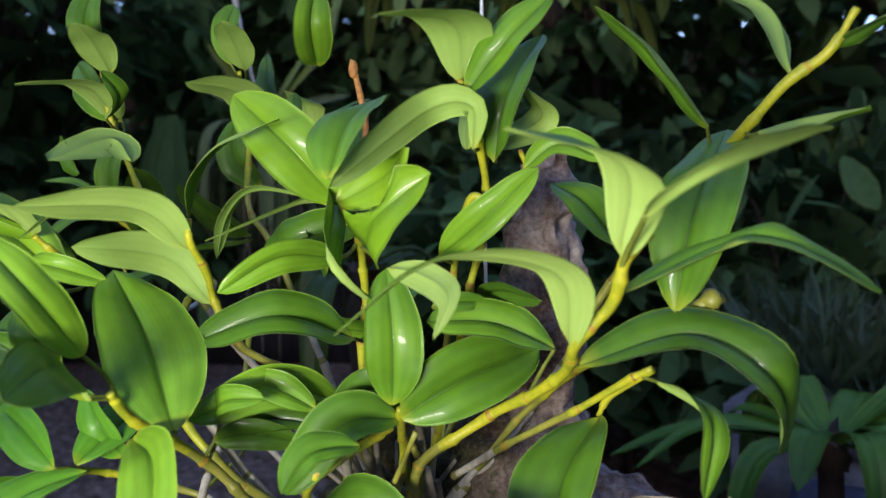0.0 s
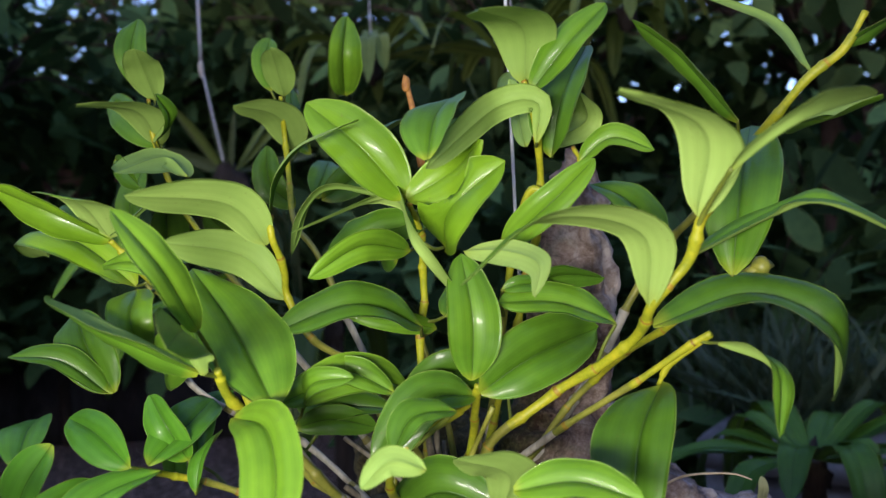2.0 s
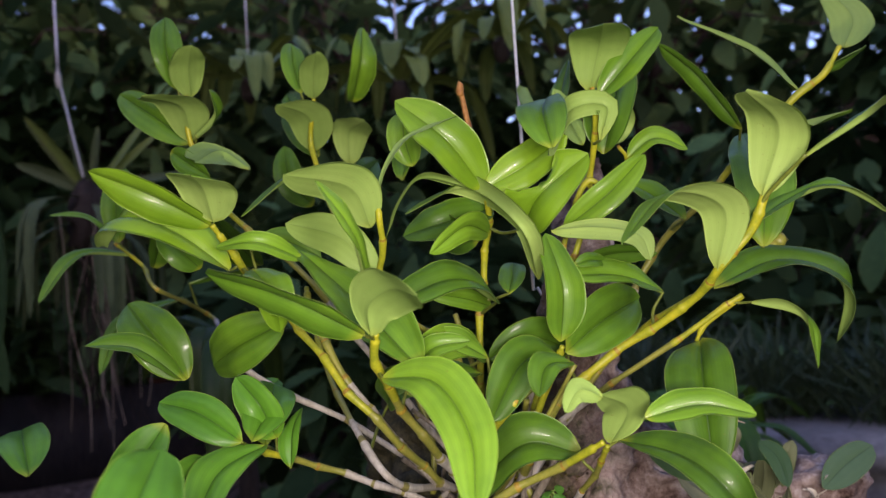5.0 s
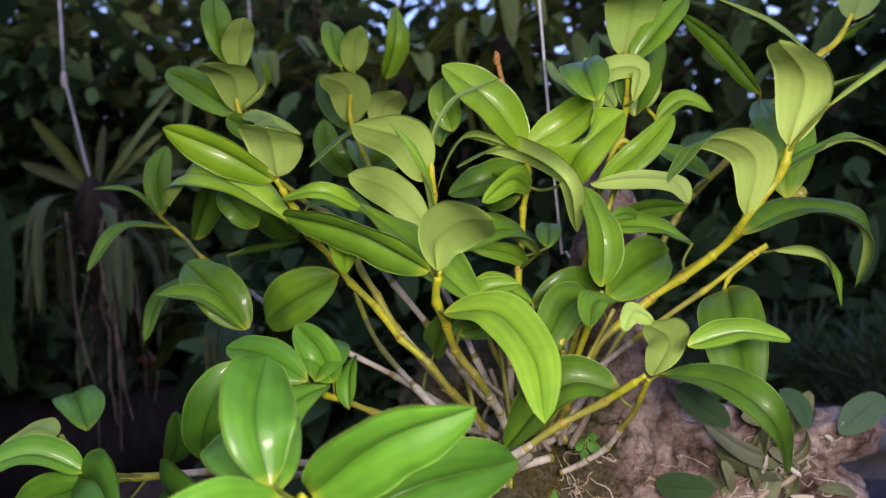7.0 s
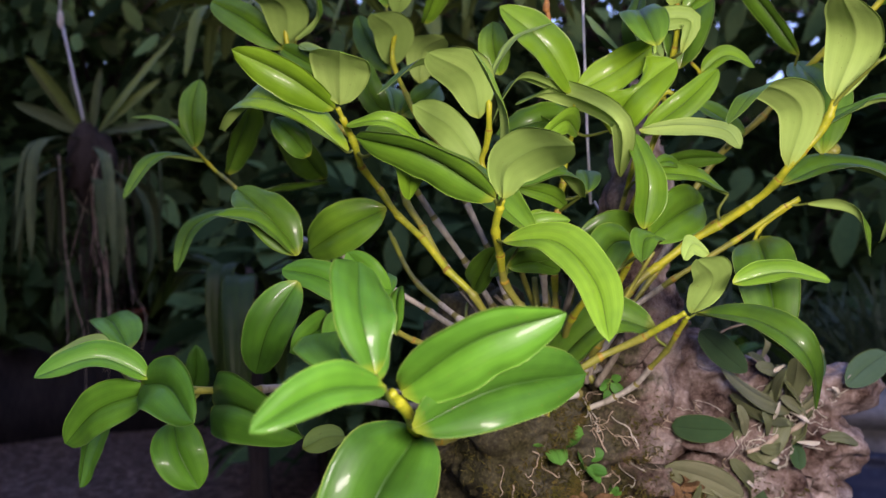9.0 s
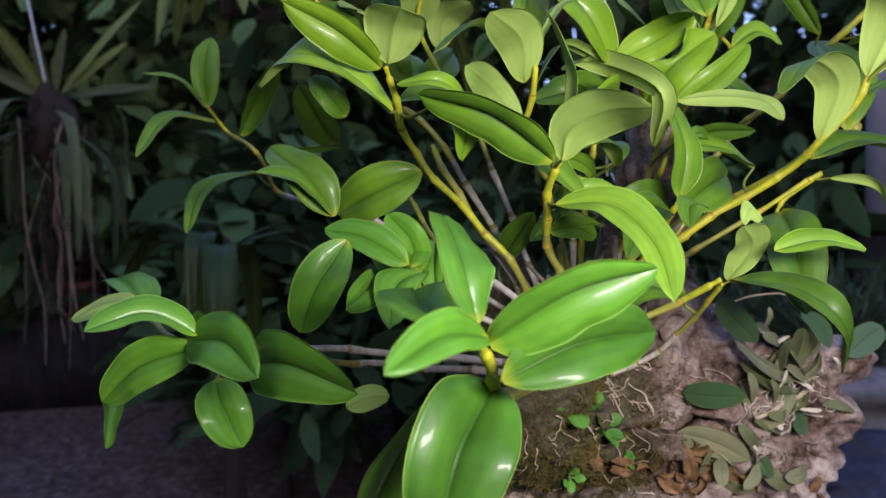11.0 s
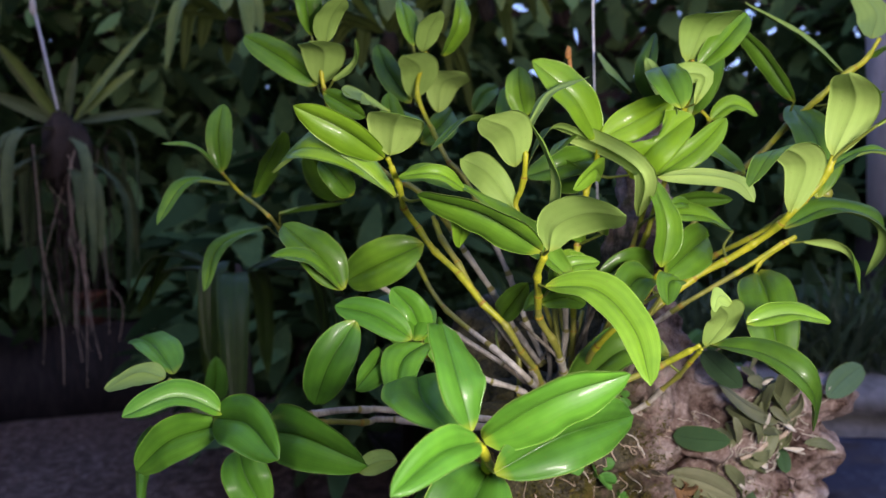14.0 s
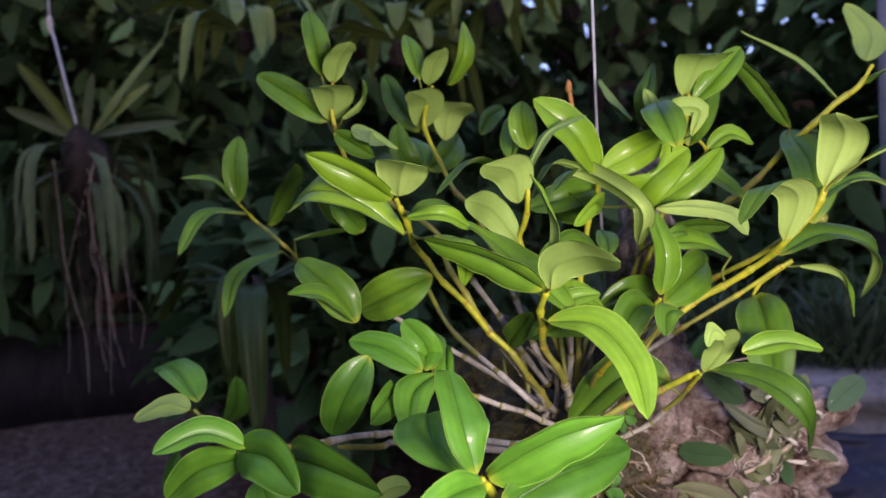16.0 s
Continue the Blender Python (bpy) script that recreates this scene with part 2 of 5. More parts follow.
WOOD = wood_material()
MOSS = plain("moss", (0.03, 0.03, 0.008), (0.09, 0.08, 0.02), 90.0, 0.95, (0.16, 0.10, 0.03), 0.9, 0.003, 0.1)
ROOT = plain("dry_root", (0.30, 0.22, 0.14), (0.52, 0.42, 0.32), 120.0, 0.8, None, 0.5, 0.0006, 0.2)
DRY = plain("dry_curled_leaf", (0.07, 0.04, 0.02), (0.18, 0.10, 0.045), 90.0, 0.85, (0.33, 0.20, 0.10), 0.7, 0.001, 0.2)
PALE_ROOT = plain("pale_root", (0.42, 0.38, 0.30), (0.68, 0.62, 0.52), 120.0, 0.7, None, 0.4, 0.0005, 0.2)
CONCRETE = plain("weathered_concrete", (0.10, 0.10, 0.11), (0.22, 0.22, 0.23), 6.0, 0.9, (0.34, 0.34, 0.35), 0.7, 0.006, 0.2)
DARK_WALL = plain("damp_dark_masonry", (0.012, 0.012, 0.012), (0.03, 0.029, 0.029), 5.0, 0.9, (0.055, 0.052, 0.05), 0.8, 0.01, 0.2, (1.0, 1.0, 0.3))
TERRACOTTA = plain("terracotta", (0.10, 0.04, 0.025), (0.20, 0.08, 0.045), 9.0, 0.85, None, 0.4, 0.002, 0.2)
BLUE_CLOTH = plain("blue_plastic_sheet", (0.012, 0.014, 0.03), (0.024, 0.028, 0.052), 6.0, 0.6, (0.07, 0.078, 0.11), 0.6, 0.004, 0.4)
GRASS_LEAF = leaf_material("grass_blade", (0.02, 0.045, 0.02), (0.04, 0.075, 0.035), (0.075, 0.11, 0.06), 0.5, 0.35, 0.1, 0.4, 0.3)
GROUND = plain("gravel_soil", (0.05, 0.036, 0.030), (0.20, 0.15, 0.125), 18.0, 0.95, (0.52, 0.43, 0.38), 1.0, 0.03, 0.2)
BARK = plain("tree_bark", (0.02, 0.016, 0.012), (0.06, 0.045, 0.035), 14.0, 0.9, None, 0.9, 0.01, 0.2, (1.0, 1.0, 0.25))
WHITE_WALL = plain("weathered_white_paint", (0.10, 0.105, 0.115), (0.23, 0.24, 0.265), 3.0, 0.7, (0.33, 0.345, 0.38), 0.4, 0.004, 0.3, (1.0, 1.0, 0.3))
METAL = plain("galvanised_wire", (0.55, 0.55, 0.55), (0.78, 0.78, 0.78), 200.0, 0.4)
METAL.node_tree.nodes["Principled BSDF"].inputs["Metallic"].default_value = 0.35


# ---- building ----
def part(name, bm, mats, parent=None, label=""):
    """Links a bmesh as one smooth mesh object under a thing or a part."""
    me = bpy.data.meshes.new(name)
    bm.to_mesh(me)
    bm.free()
    for m in mats if isinstance(mats, (list, tuple)) else (mats,):
        me.materials.append(m)
    for p in me.polygons:
        p.use_smooth = True
    ob = new(name, me)
    if parent:
        ob.parent = parent
    if label:
        ob["label"] = label
    return ob


def thing(name, label, category, group="", kind=""):
    return tagged(new(name), label, category, group, kind)


def spline(points, count):
    """Points along a smooth curve through the given ones (centripetal by chord length)."""
    p = [Vector(q) for q in points]
    if len(p) == 2:
        return [p[0].lerp(p[1], i / (count - 1)) for i in range(count)]
    p = [p[0] * 2 - p[1]] + p + [p[-1] * 2 - p[-2]]
    seg = [(p[i + 1] - p[i]).length for i in range(1, len(p) - 2)]
    whole, out = sum(seg), []
    for k in range(count):
        d = whole * k / (count - 1)
        i = 0
        while i < len(seg) - 1 and d > seg[i]:
            d -= seg[i]
            i += 1
        t = min(1.0, d / max(seg[i], 1e-9))
        a, b, c, e = p[i : i + 4]
        out.append(0.5 * (2 * b + (c - a) * t + (2 * a - 5 * b + 4 * c - e) * t * t + (3 * b - a - 3 * c + e) * t ** 3))
    return out


HALF = (0.045, 0.11, 0.22, 0.38, 0.56, 0.74, 0.88, 1.0)
ACROSS = tuple(-u for u in reversed(HALF)) + (0.0,) + HALF


def blade(bm, points, width, up, fold=0.25, thick=0.0007, shape=(0.42, 1.0), ns=22, across=ACROSS, wave=0.0, bite=False, seed=0, twist=0.0, bow=0.0):
    """A leaf blade: upper skin (slot 0) and under skin (slot 1) that meet in a thin margin; up: the way that its upper side faces.
    The midrib is a sharp groove between two softly swollen halves."""
    rnd = random.Random(seed)
    up = Vector(up)
    if bow:
        # arch the blade: its middle rises and its tip bends back
        p = [Vector(q) for q in points]
        whole = p[-1] - p[0]
        n_ = up - whole * (up.dot(whole) / whole.length_squared)
        n_ = n_.normalized() * whole.length * bow
        points = [p[0]] + [q + n_ for q in p[1:-1]] + [p[-1] - n_ * 0.6]
    line = spline(points, ns + 1)
    uvl = bm.loops.layers.uv.verify()
    peak, sharp = shape
    nw = len(across) - 1
    rows = []
    ph, lop, turn = rnd.uniform(0, 6), rnd.uniform(-0.07, 0.07), rnd.uniform(-twist, twist)
    for i in range(ns + 1):
        s = i / ns
        tan = (line[min(i + 1, ns)] - line[max(i - 1, 0)]).normalized()
        nrm = up - tan * up.dot(tan)
        nrm = nrm.normalized() if nrm.length > 1e-4 else tan.orthogonal().normalized()
        up = nrm * 0.7 + up * 0.3
        side = tan.cross(nrm)
        c_, s_ = math.cos(turn * (s - 0.4)), math.sin(turn * (s - 0.4))
        nrm, side = nrm * c_ + side * s_, side * c_ - nrm * s_
        # ovate outline: narrow stalk, widest at peak, drawn-out tip
        x = s / peak if s < peak else (s - peak) / (1 - peak)
        w = (math.sin(x * math.pi / 2) ** 0.55) if s < peak else (max(0.0, 1 - x ** 2.3) ** (0.62 * sharp))
        w = max(w, 0.10 if s < 0.1 else 0.015) * width / 2
        crease = min(1.0, 4.0 * s + 0.25) * min(1.0, 3.0 * (1.02 - s)) * min(1.0, fold * 1.8)
        row = []
        for u in across:
            ww = w * (1 + lop * (1 if u > 0 else -1))
            if bite and u < 0 and 0.32 < s < 0.8:
                ww = w * (1 - 0.8 * math.sin((s - 0.32) / 0.48 * math.pi) ** 0.6 * (0.85 + 0.3 * rnd.random()))
            au = abs(u)
            rise = fold * ww * (1.0 * au - 0.50 * au ** 2.2 * (1 + 0.3 * s))
            rise += ww * crease * (0.05 * math.sin(min(1.0, au * 1.25) * math.pi) - 0.05 * math.exp(-((u / 0.06) ** 2)))
            rise += wave * width * (math.sin(s * 8 + ph + (1.9 if u > 0 else 0)) + 0.5 * math.sin(s * 19 + 2 * ph + (2.1 if u > 0 else 0))) * u * u
            c = line[i] + side * (u * ww) + nrm * rise
            h = thick * 0.5 * (1 - 0.75 * au) + 0.0012 * (1 - s) * max(0, 1 - au * 3.2)
            row.append((c + nrm * thick * 0.5 * (1 - 0.7 * au), c - nrm * h, (u * 0.5 + 0.5, s)))
        rows.append(row)
    top = [[bm.verts.new(v[0]) for v in r] for r in rows]
    low = [[bm.verts.new(v[1]) for v in r] for r in rows]

    def face(vs, uvs, slot):
        f = bm.faces.new(vs)
        f.material_index = slot
        for lp, c in zip(f.loops, uvs):
            lp[uvl].uv = c

    for i in range(ns):
        for j in range(nw):
            q = ((i, j), (i, j + 1), (i + 1, j + 1), (i + 1, j))
            c = [rows[a][b][2] for a, b in q]
            face([top[a][b] for a, b in q], c, 0)
            face([low[a][b] for a, b in reversed(q)], c[::-1], 1)
        for j in (0, nw):
            a, b, c, d = top[i][j], low[i][j], low[i + 1][j], top[i + 1][j]
            vs = (a, b, c, d) if j == nw else (d, c, b, a)
            face(vs[::-1], [(j / nw, i / ns)] * 4, 0)


COARSE = (-1.0, -0.5, -0.08, 0.0, 0.08, 0.5, 1.0)


def tube(bm, points, radius, sides=10, steps=None, taper=(1.0, 1.0), knots=0.0, slot=0, cap=True, seed=0):
    """A round rod along a smooth line; knots: waviness of its thickness."""
    rnd = random.Random(seed)
    count = steps or max(6, len(points) * 5)
    line = spline(points, count)
    ring, ref = [], Vector((0.3, 0.2, 1)).normalized()
    for i, p in enumerate(line):
        tan = (line[min(i + 1, count - 1)] - line[max(i - 1, 0)]).normalized()
        a = ref.cross(tan)
        a = a.normalized() if a.length > 1e-4 else tan.orthogonal().normalized()
        b = tan.cross(a)
        s = i / (count - 1)
        r = radius * (taper[0] + (taper[1] - taper[0]) * s) * (1 + knots * (rnd.random() - 0.5))
        ring.append([bm.verts.new(p + (a * math.cos(k * math.tau / sides) + b * math.sin(k * math.tau / sides)) * r) for k in range(sides)])
    for i in range(count - 1):
        for k in range(sides):
            f = bm.faces.new((ring[i][k], ring[i][(k + 1) % sides], ring[i + 1][(k + 1) % sides], ring[i + 1][k]))
            f.material_index = slot
    if cap:
        bm.faces.new(ring[0][::-1]).material_index = slot
        bm.faces.new(ring[-1]).material_index = slot
    return ring


def lump(bm, centre, size, rough=0.15, scale=6.0, turn=(0, 0, 0), detail=4, seed=0):
    """A gnarled lump: an ellipsoid with layered noise in its surface."""
    made = bmesh.ops.create_icosphere(bm, subdivisions=detail, radius=1.0)["verts"]
    spin = Euler([radians(a) for a in turn]).to_matrix()
    for v in made:
        d = v.co.normalized()
        q = d * 1.0 + Vector((seed * 3.1, seed * 1.7, seed))
        k = 1 + rough * (noise.fractal(q * scale * 0.3, 1.0, 2.0, 5) + 0.5 * noise.noise(q * scale))
        v.co = Vector(centre) + spin @ Vector((d.x * size[0] * k, d.y * size[1] * k, d.z * size[2] * k))
    return made


def foliage_mesh(name, spots, mat, lengths, seed, droop=0.6, ratio=0.42):
    """Many small leaves as one mesh: each spot is (place, way out); a leaf is a folded, drooping blade of six faces."""
    rnd = np.random.RandomState(seed)
    su = np.array([0.0, 0.14, 0.34, 0.58, 0.84, 1.0])
    wu = np.array([0.1, 0.62, 1.0, 0.92, 0.5, 0.03])
    verts, faces, uvs = [], [], []
    for place, out in spots:
        ln = rnd.uniform(*lengths)
        d = np.array(out, float) + rnd.normal(0, 0.45, 3)
        d[2] -= droop * rnd.rand()
        d /= np.linalg.norm(d) + 1e-9
        n = np.array((0, 0, 1.0)) + rnd.normal(0, 0.4, 3) - 0.3 * np.array(out, float)
        n -= d * n.dot(d)
        n /= np.linalg.norm(n) + 1e-9
        sd = np.cross(d, n)
        base = len(verts)
        bend = rnd.uniform(0.05, 0.35)
        for i in range(6):
            mid = np.array(place) + d * ln * su[i] - n * bend * ln * su[i] ** 2
            hw = wu[i] * ln * ratio / 2
            for u in (-1, 0, 1):
                verts.append(mid + sd * hw * u + n * 0.18 * hw * abs(u))
        for i in range(5):
            for u in range(2):
                a = base + i * 3 + u
                faces.append((a, a + 1, a + 4, a + 3))
                uvs += [(u / 2, su[i]), ((u + 1) / 2, su[i]), ((u + 1) / 2, su[i + 1]), (u / 2, su[i + 1])]
    me = bpy.data.meshes.new(name)
    me.from_pydata([tuple(v) for v in verts], [], faces)
    layer = me.uv_layers.new(name="UVMap")
    layer.data.foreach_set("uv", np.array(uvs, dtype=np.float32).ravel())
    me.materials.append(mat)
    for p in me.polygons:
        p.use_smooth = True
    return me


def mesh_part(name, me, parent, kind="", label=""):
    ob = new(name, me)
    ob.parent = parent
    return tagged(ob, label, kind=kind)


def strap(bm, base, way, length, width, droop, up=(0, 0, 1), fold=0.3, seed=0, ns=10):
    """A long strap leaf that leaves base along way and bows down under its weight."""
    d, b = Vector(way).normalized(), Vector(base)
    pts = [b, b + d * length * 0.5 + Vector((0, 0, -droop * length * 0.18)), b + d * length * (0.95 - 0.25 * droop) + Vector((0, 0, -droop * length * 0.75))]
    blade(bm, pts, width, up, fold, 0.0006, (0.35, 0.9), ns, COARSE, 0.01, seed=seed)


# ---- the setting ----
bm = bmesh.new()
bmesh.ops.create_grid(bm, x_segments=160, y_segments=160, size=40.0)
for v in bm.verts:
    v.co.z = 0.05 * noise.noise(v.co * 0.35) + 0.03 * noise.noise(v.co * 1.7) - 0.05
tagged(part("ground", bm, GROUND), "dark damp soil and gravel under the plants", "ground", kind="structure")


def block(bm, lo, hi, bevel=0.01, slot=0):
    made = bmesh.ops.create_cube(bm, size=1.0)["verts"]
    for v in made:
        v.co = Vector([lo[k] + (v.co[k] + 0.5) * (hi[k] - lo[k]) for k in range(3)])
    edges = list({e for v in made for e in v.link_edges})
    if bevel:
        bmesh.ops.bevel(bm, geom=edges, offset=bevel, segments=2, affect="EDGES")


# gravel stones strewn on the ground
rnd = random.Random(5)
pebble = bmesh.new()
bmesh.ops.create_icosphere(pebble, subdivisions=1, radius=1.0)
pv, pf = np.array([v.co[:] for v in pebble.verts]), [tuple(v.index for v in f.verts) for f in pebble.faces]
pebble.free()
verts, faces = [], []
for k in range(3400):
    x, y, r = rnd.uniform(-3.5, 2.2), rnd.uniform(2.6, 6.5), rnd.uniform(0.006, 0.024)
    z = -0.05 + 0.05 * noise.noise(Vector((x, y, 0)) * 0.35) + 0.03 * noise.noise(Vector((x, y, 0)) * 1.7) + r * 0.3
    faces += [tuple(n_ + len(verts) for n_ in f) for f in pf]
    verts += [tuple(v) for v in pv * np.array((rnd.uniform(0.7, 1.3), rnd.uniform(0.7, 1.3), 0.6)) * r + np.array((x, y, z))]
me = bpy.data.meshes.new("gravel")
me.from_pydata(verts, [], faces)
me.materials.append(GROUND)
tagged(new("gravel", me), "small grey stones strewn over dark soil", "gravel", kind="stuff")

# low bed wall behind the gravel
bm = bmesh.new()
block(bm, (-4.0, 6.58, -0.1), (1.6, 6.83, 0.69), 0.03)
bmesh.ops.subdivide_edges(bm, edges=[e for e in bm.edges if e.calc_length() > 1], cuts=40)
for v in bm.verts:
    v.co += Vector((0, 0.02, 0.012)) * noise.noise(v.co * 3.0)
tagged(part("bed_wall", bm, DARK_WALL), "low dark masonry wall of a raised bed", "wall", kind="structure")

# the pale building beyond the planter: masonry foot, sill, and upright boards
along, across = Vector((0.62, -0.78, 0)), Vector((0.78, 0.62, 0))
HOUSE = Matrix.Translation((2.42, 2.78, 0)) @ Matrix(((along.x, across.x, 0, 0), (along.y, across.y, 0, 0), (0, 0, 1, 0), (0, 0, 0, 1)))
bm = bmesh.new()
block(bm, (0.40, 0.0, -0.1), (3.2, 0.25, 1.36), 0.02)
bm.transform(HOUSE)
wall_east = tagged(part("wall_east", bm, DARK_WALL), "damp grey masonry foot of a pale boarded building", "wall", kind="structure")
bm = bmesh.new()
block(bm, (0.38, -0.06, 1.364), (3.2, 0.26, 1.42), 0.012)
bm.transform(HOUSE)
part("sill", bm, CONCRETE, wall_east, "weathered stone sill")
x = 0.45
while x < 3.1:
    w = rnd.uniform(0.085, 0.11)
    bm = bmesh.new()
    block(bm, (x, 0.03 + rnd.uniform(0, 0.012), 1.424), (x + w, 0.2, 3.0), 0.006)
    bm.transform(HOUSE)
    part("board", bm, WHITE_WALL, wall_east)
    x += w + 0.006


# ---- trees and shrubs round the place, some added out of view ----
def crown_spots(seed, size, limbs, per, low=0.0):
    """Leaf places along twigs that spread from limbs inside an uneven crown; also the limb lines."""
    r = np.random.RandomState(seed)
    spots, lines = [], []
    for k in range(limbs):
        a, e = r.uniform(0, math.tau), r.uniform(-0.25, 1.0)
        d = np.array((math.cos(a) * math.cos(e), math.sin(a) * math.cos(e), math.sin(e)))
        end = d * np.array(size) * r.uniform(0.75, 1.1)
        start = np.array((0, 0, -0.35 * size[2])) + d * 0.1
        lines.append((start, end * 0.5 + np.array((0, 0, 0.08 * size[2])), end))
        for j in range(per):
            s = r.uniform(0.3, 1.0)
            p = start * (1 - s) + end * s + r.normal(0, 0.13, 3) * np.array(size)
            spots.append((p, d * 0.8 + r.normal(0, 0.4, 3)))
    return spots, lines


def tree(name, label, place, height, size, seed, mat, leaf_size, limbs, per, category, group=""):
    top = thing(name, label, category, group)
    spots, lines = crown_spots(seed, size, limbs, per)
    bm = bmesh.new()
    tube(bm, [(0, 0, -0.1), (0.05 * height * 0.3, 0.03, height * 0.4), (0, 0, height)], 0.028 * height + 0.01, 9, 14, (1.0, 0.5), 0.12, seed=seed)
    for a, b, c in lines:
        o = np.array((0, 0, height))
        tube(bm, [tuple(a + o), tuple(b + o), tuple(c + o)], 0.006 * height + 0.004, 5, 6, (1.0, 0.25))
    part("trunk", bm, BARK, top)
    me = foliage_mesh("crown", [(p + np.array((0, 0, height)), d) for p, d in spots], mat, leaf_size, seed)
    mesh_part("crown", me, top, "stuff")
    top.matrix_basis = pose(*place)
    return top


shrub = tree("shrub", "dark broad-leaved garden shrub in deep shade", (-1.7, 7.4, 0), 0.9, (0.75, 0.6, 0.95), 11, BACK_LEAF, (0.14, 0.30), 34, 24, "shrub", "shrubs behind the orchid")
for x, y, s, turn in ((-0.7, 7.6, 1.35, 50), (0.2, 3.6, 1.0, 110), (0.75, 3.6, 1.1, 200), (1.35, 3.0, 0.95, 290), (1.9, 3.5, 1.15, 20), (-3.0, 7.5, 1.4, 160), (2.3, 2.9, 1.0, 75), (0.35, 4.4, 1.25, 250), (-2.2, 7.8, 1.6, 330)):
    c = copy_thing(shrub, pose(x, y, 0, 0, 0, turn))
    c.scale = (s, s, s)
for k in range(15):
    a = radians(-62 + 9.5 * k)
    c = copy_thing(shrub, pose(7.2 * math.sin(a) - 0.3, 7.2 * math.cos(a), 0, 0, 0, 47 * k))
    c.scale = (1.55, 1.55, 1.6)
tall = tree("tree", "tall dark garden tree with a dense leafy crown", (0.9, 5.6, 0), 2.9, (1.7, 1.5, 1.5), 23, BACK_LEAF, (0.18, 0.35), 54, 20, "tree", "trees round the place")
# the last six stand out of view, added to hold back sky light
for x, y, s, turn in ((-1.3, 7.9, 1.1, 70), (-2.5, 7.6, 1.25, 200), (0.1, 8.0, 1.25, 130), (-3.4, 5.0, 1.0, 150), (2.9, 5.2, 1.1, 220), (4.4, 3.6, 1.0, 300), (-4.6, 2.2, 1.0, 30), (-4.4, -1.2, 1.0, 95), (-2.6, -3.8, 1.05, 180), (0.4, -4.6, 1.0, 240), (3.2, -3.6, 1.0, 10), (4.8, -0.6, 1.05, 120)):
    c = copy_thing(tall, pose(x, y, 0, 0, 0, turn))
    c.scale = (s, s, s)

# far hedge that closes the view low down, carried round unseen behind the viewer
q_ = np.random.RandomState(7)
spots = []
for k in range(7000):
    a, z = q_.uniform(0, math.tau), 3.85 * q_.rand() ** 0.8
    rad = 10.3 + q_.normal(0, 0.15)
    spots.append((np.array((rad * math.sin(a), rad * math.cos(a), z)), np.array((-math.sin(a), -math.cos(a), 0.2))))
tagged(new("far_hedge", foliage_mesh("far_hedge", spots, BACK_LEAF, (0.3, 0.55), 8)), "dark dense hedge far behind the plants", "hedge", kind="stuff")
# plain dark sheet added behind the hedge leaves, in place of shaded depth
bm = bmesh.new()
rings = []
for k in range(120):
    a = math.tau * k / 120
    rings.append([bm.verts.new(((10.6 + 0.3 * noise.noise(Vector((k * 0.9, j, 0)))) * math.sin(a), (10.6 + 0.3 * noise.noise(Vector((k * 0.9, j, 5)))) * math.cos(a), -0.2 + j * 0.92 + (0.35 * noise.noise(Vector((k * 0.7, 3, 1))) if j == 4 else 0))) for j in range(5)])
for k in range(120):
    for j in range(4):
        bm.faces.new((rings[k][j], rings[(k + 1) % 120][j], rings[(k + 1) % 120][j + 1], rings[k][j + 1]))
tagged(part("hedge_backdrop", bm, BARK), "dark sheet added for the shaded depth of the far hedge", "backdrop", kind="structure")

# limb overhead that carries the hanging wires
bm = bmesh.new()
tube(bm, [(-1.6, 3.2, 3.05), (-0.82, 2.5, 3.0), (0.024, 0.636, 2.95), (0.5, -0.9, 3.0), (1.2, -2.6, 3.2)], 0.045, 9, 40, (1.0, 0.8), 0.15, seed=3)
limb = tagged(part("overhead_limb", bm, BARK), "dark overhead limb that carries the hanging plants", "limb")


# ---- the orchid ----
orchid = thing("orchid_plant", "leafy cane orchid with green leaves and yellow canes on driftwood", "orchid")
CLUMP = Vector((-0.05, 0.56, 1.255))


CANE_LINES = []


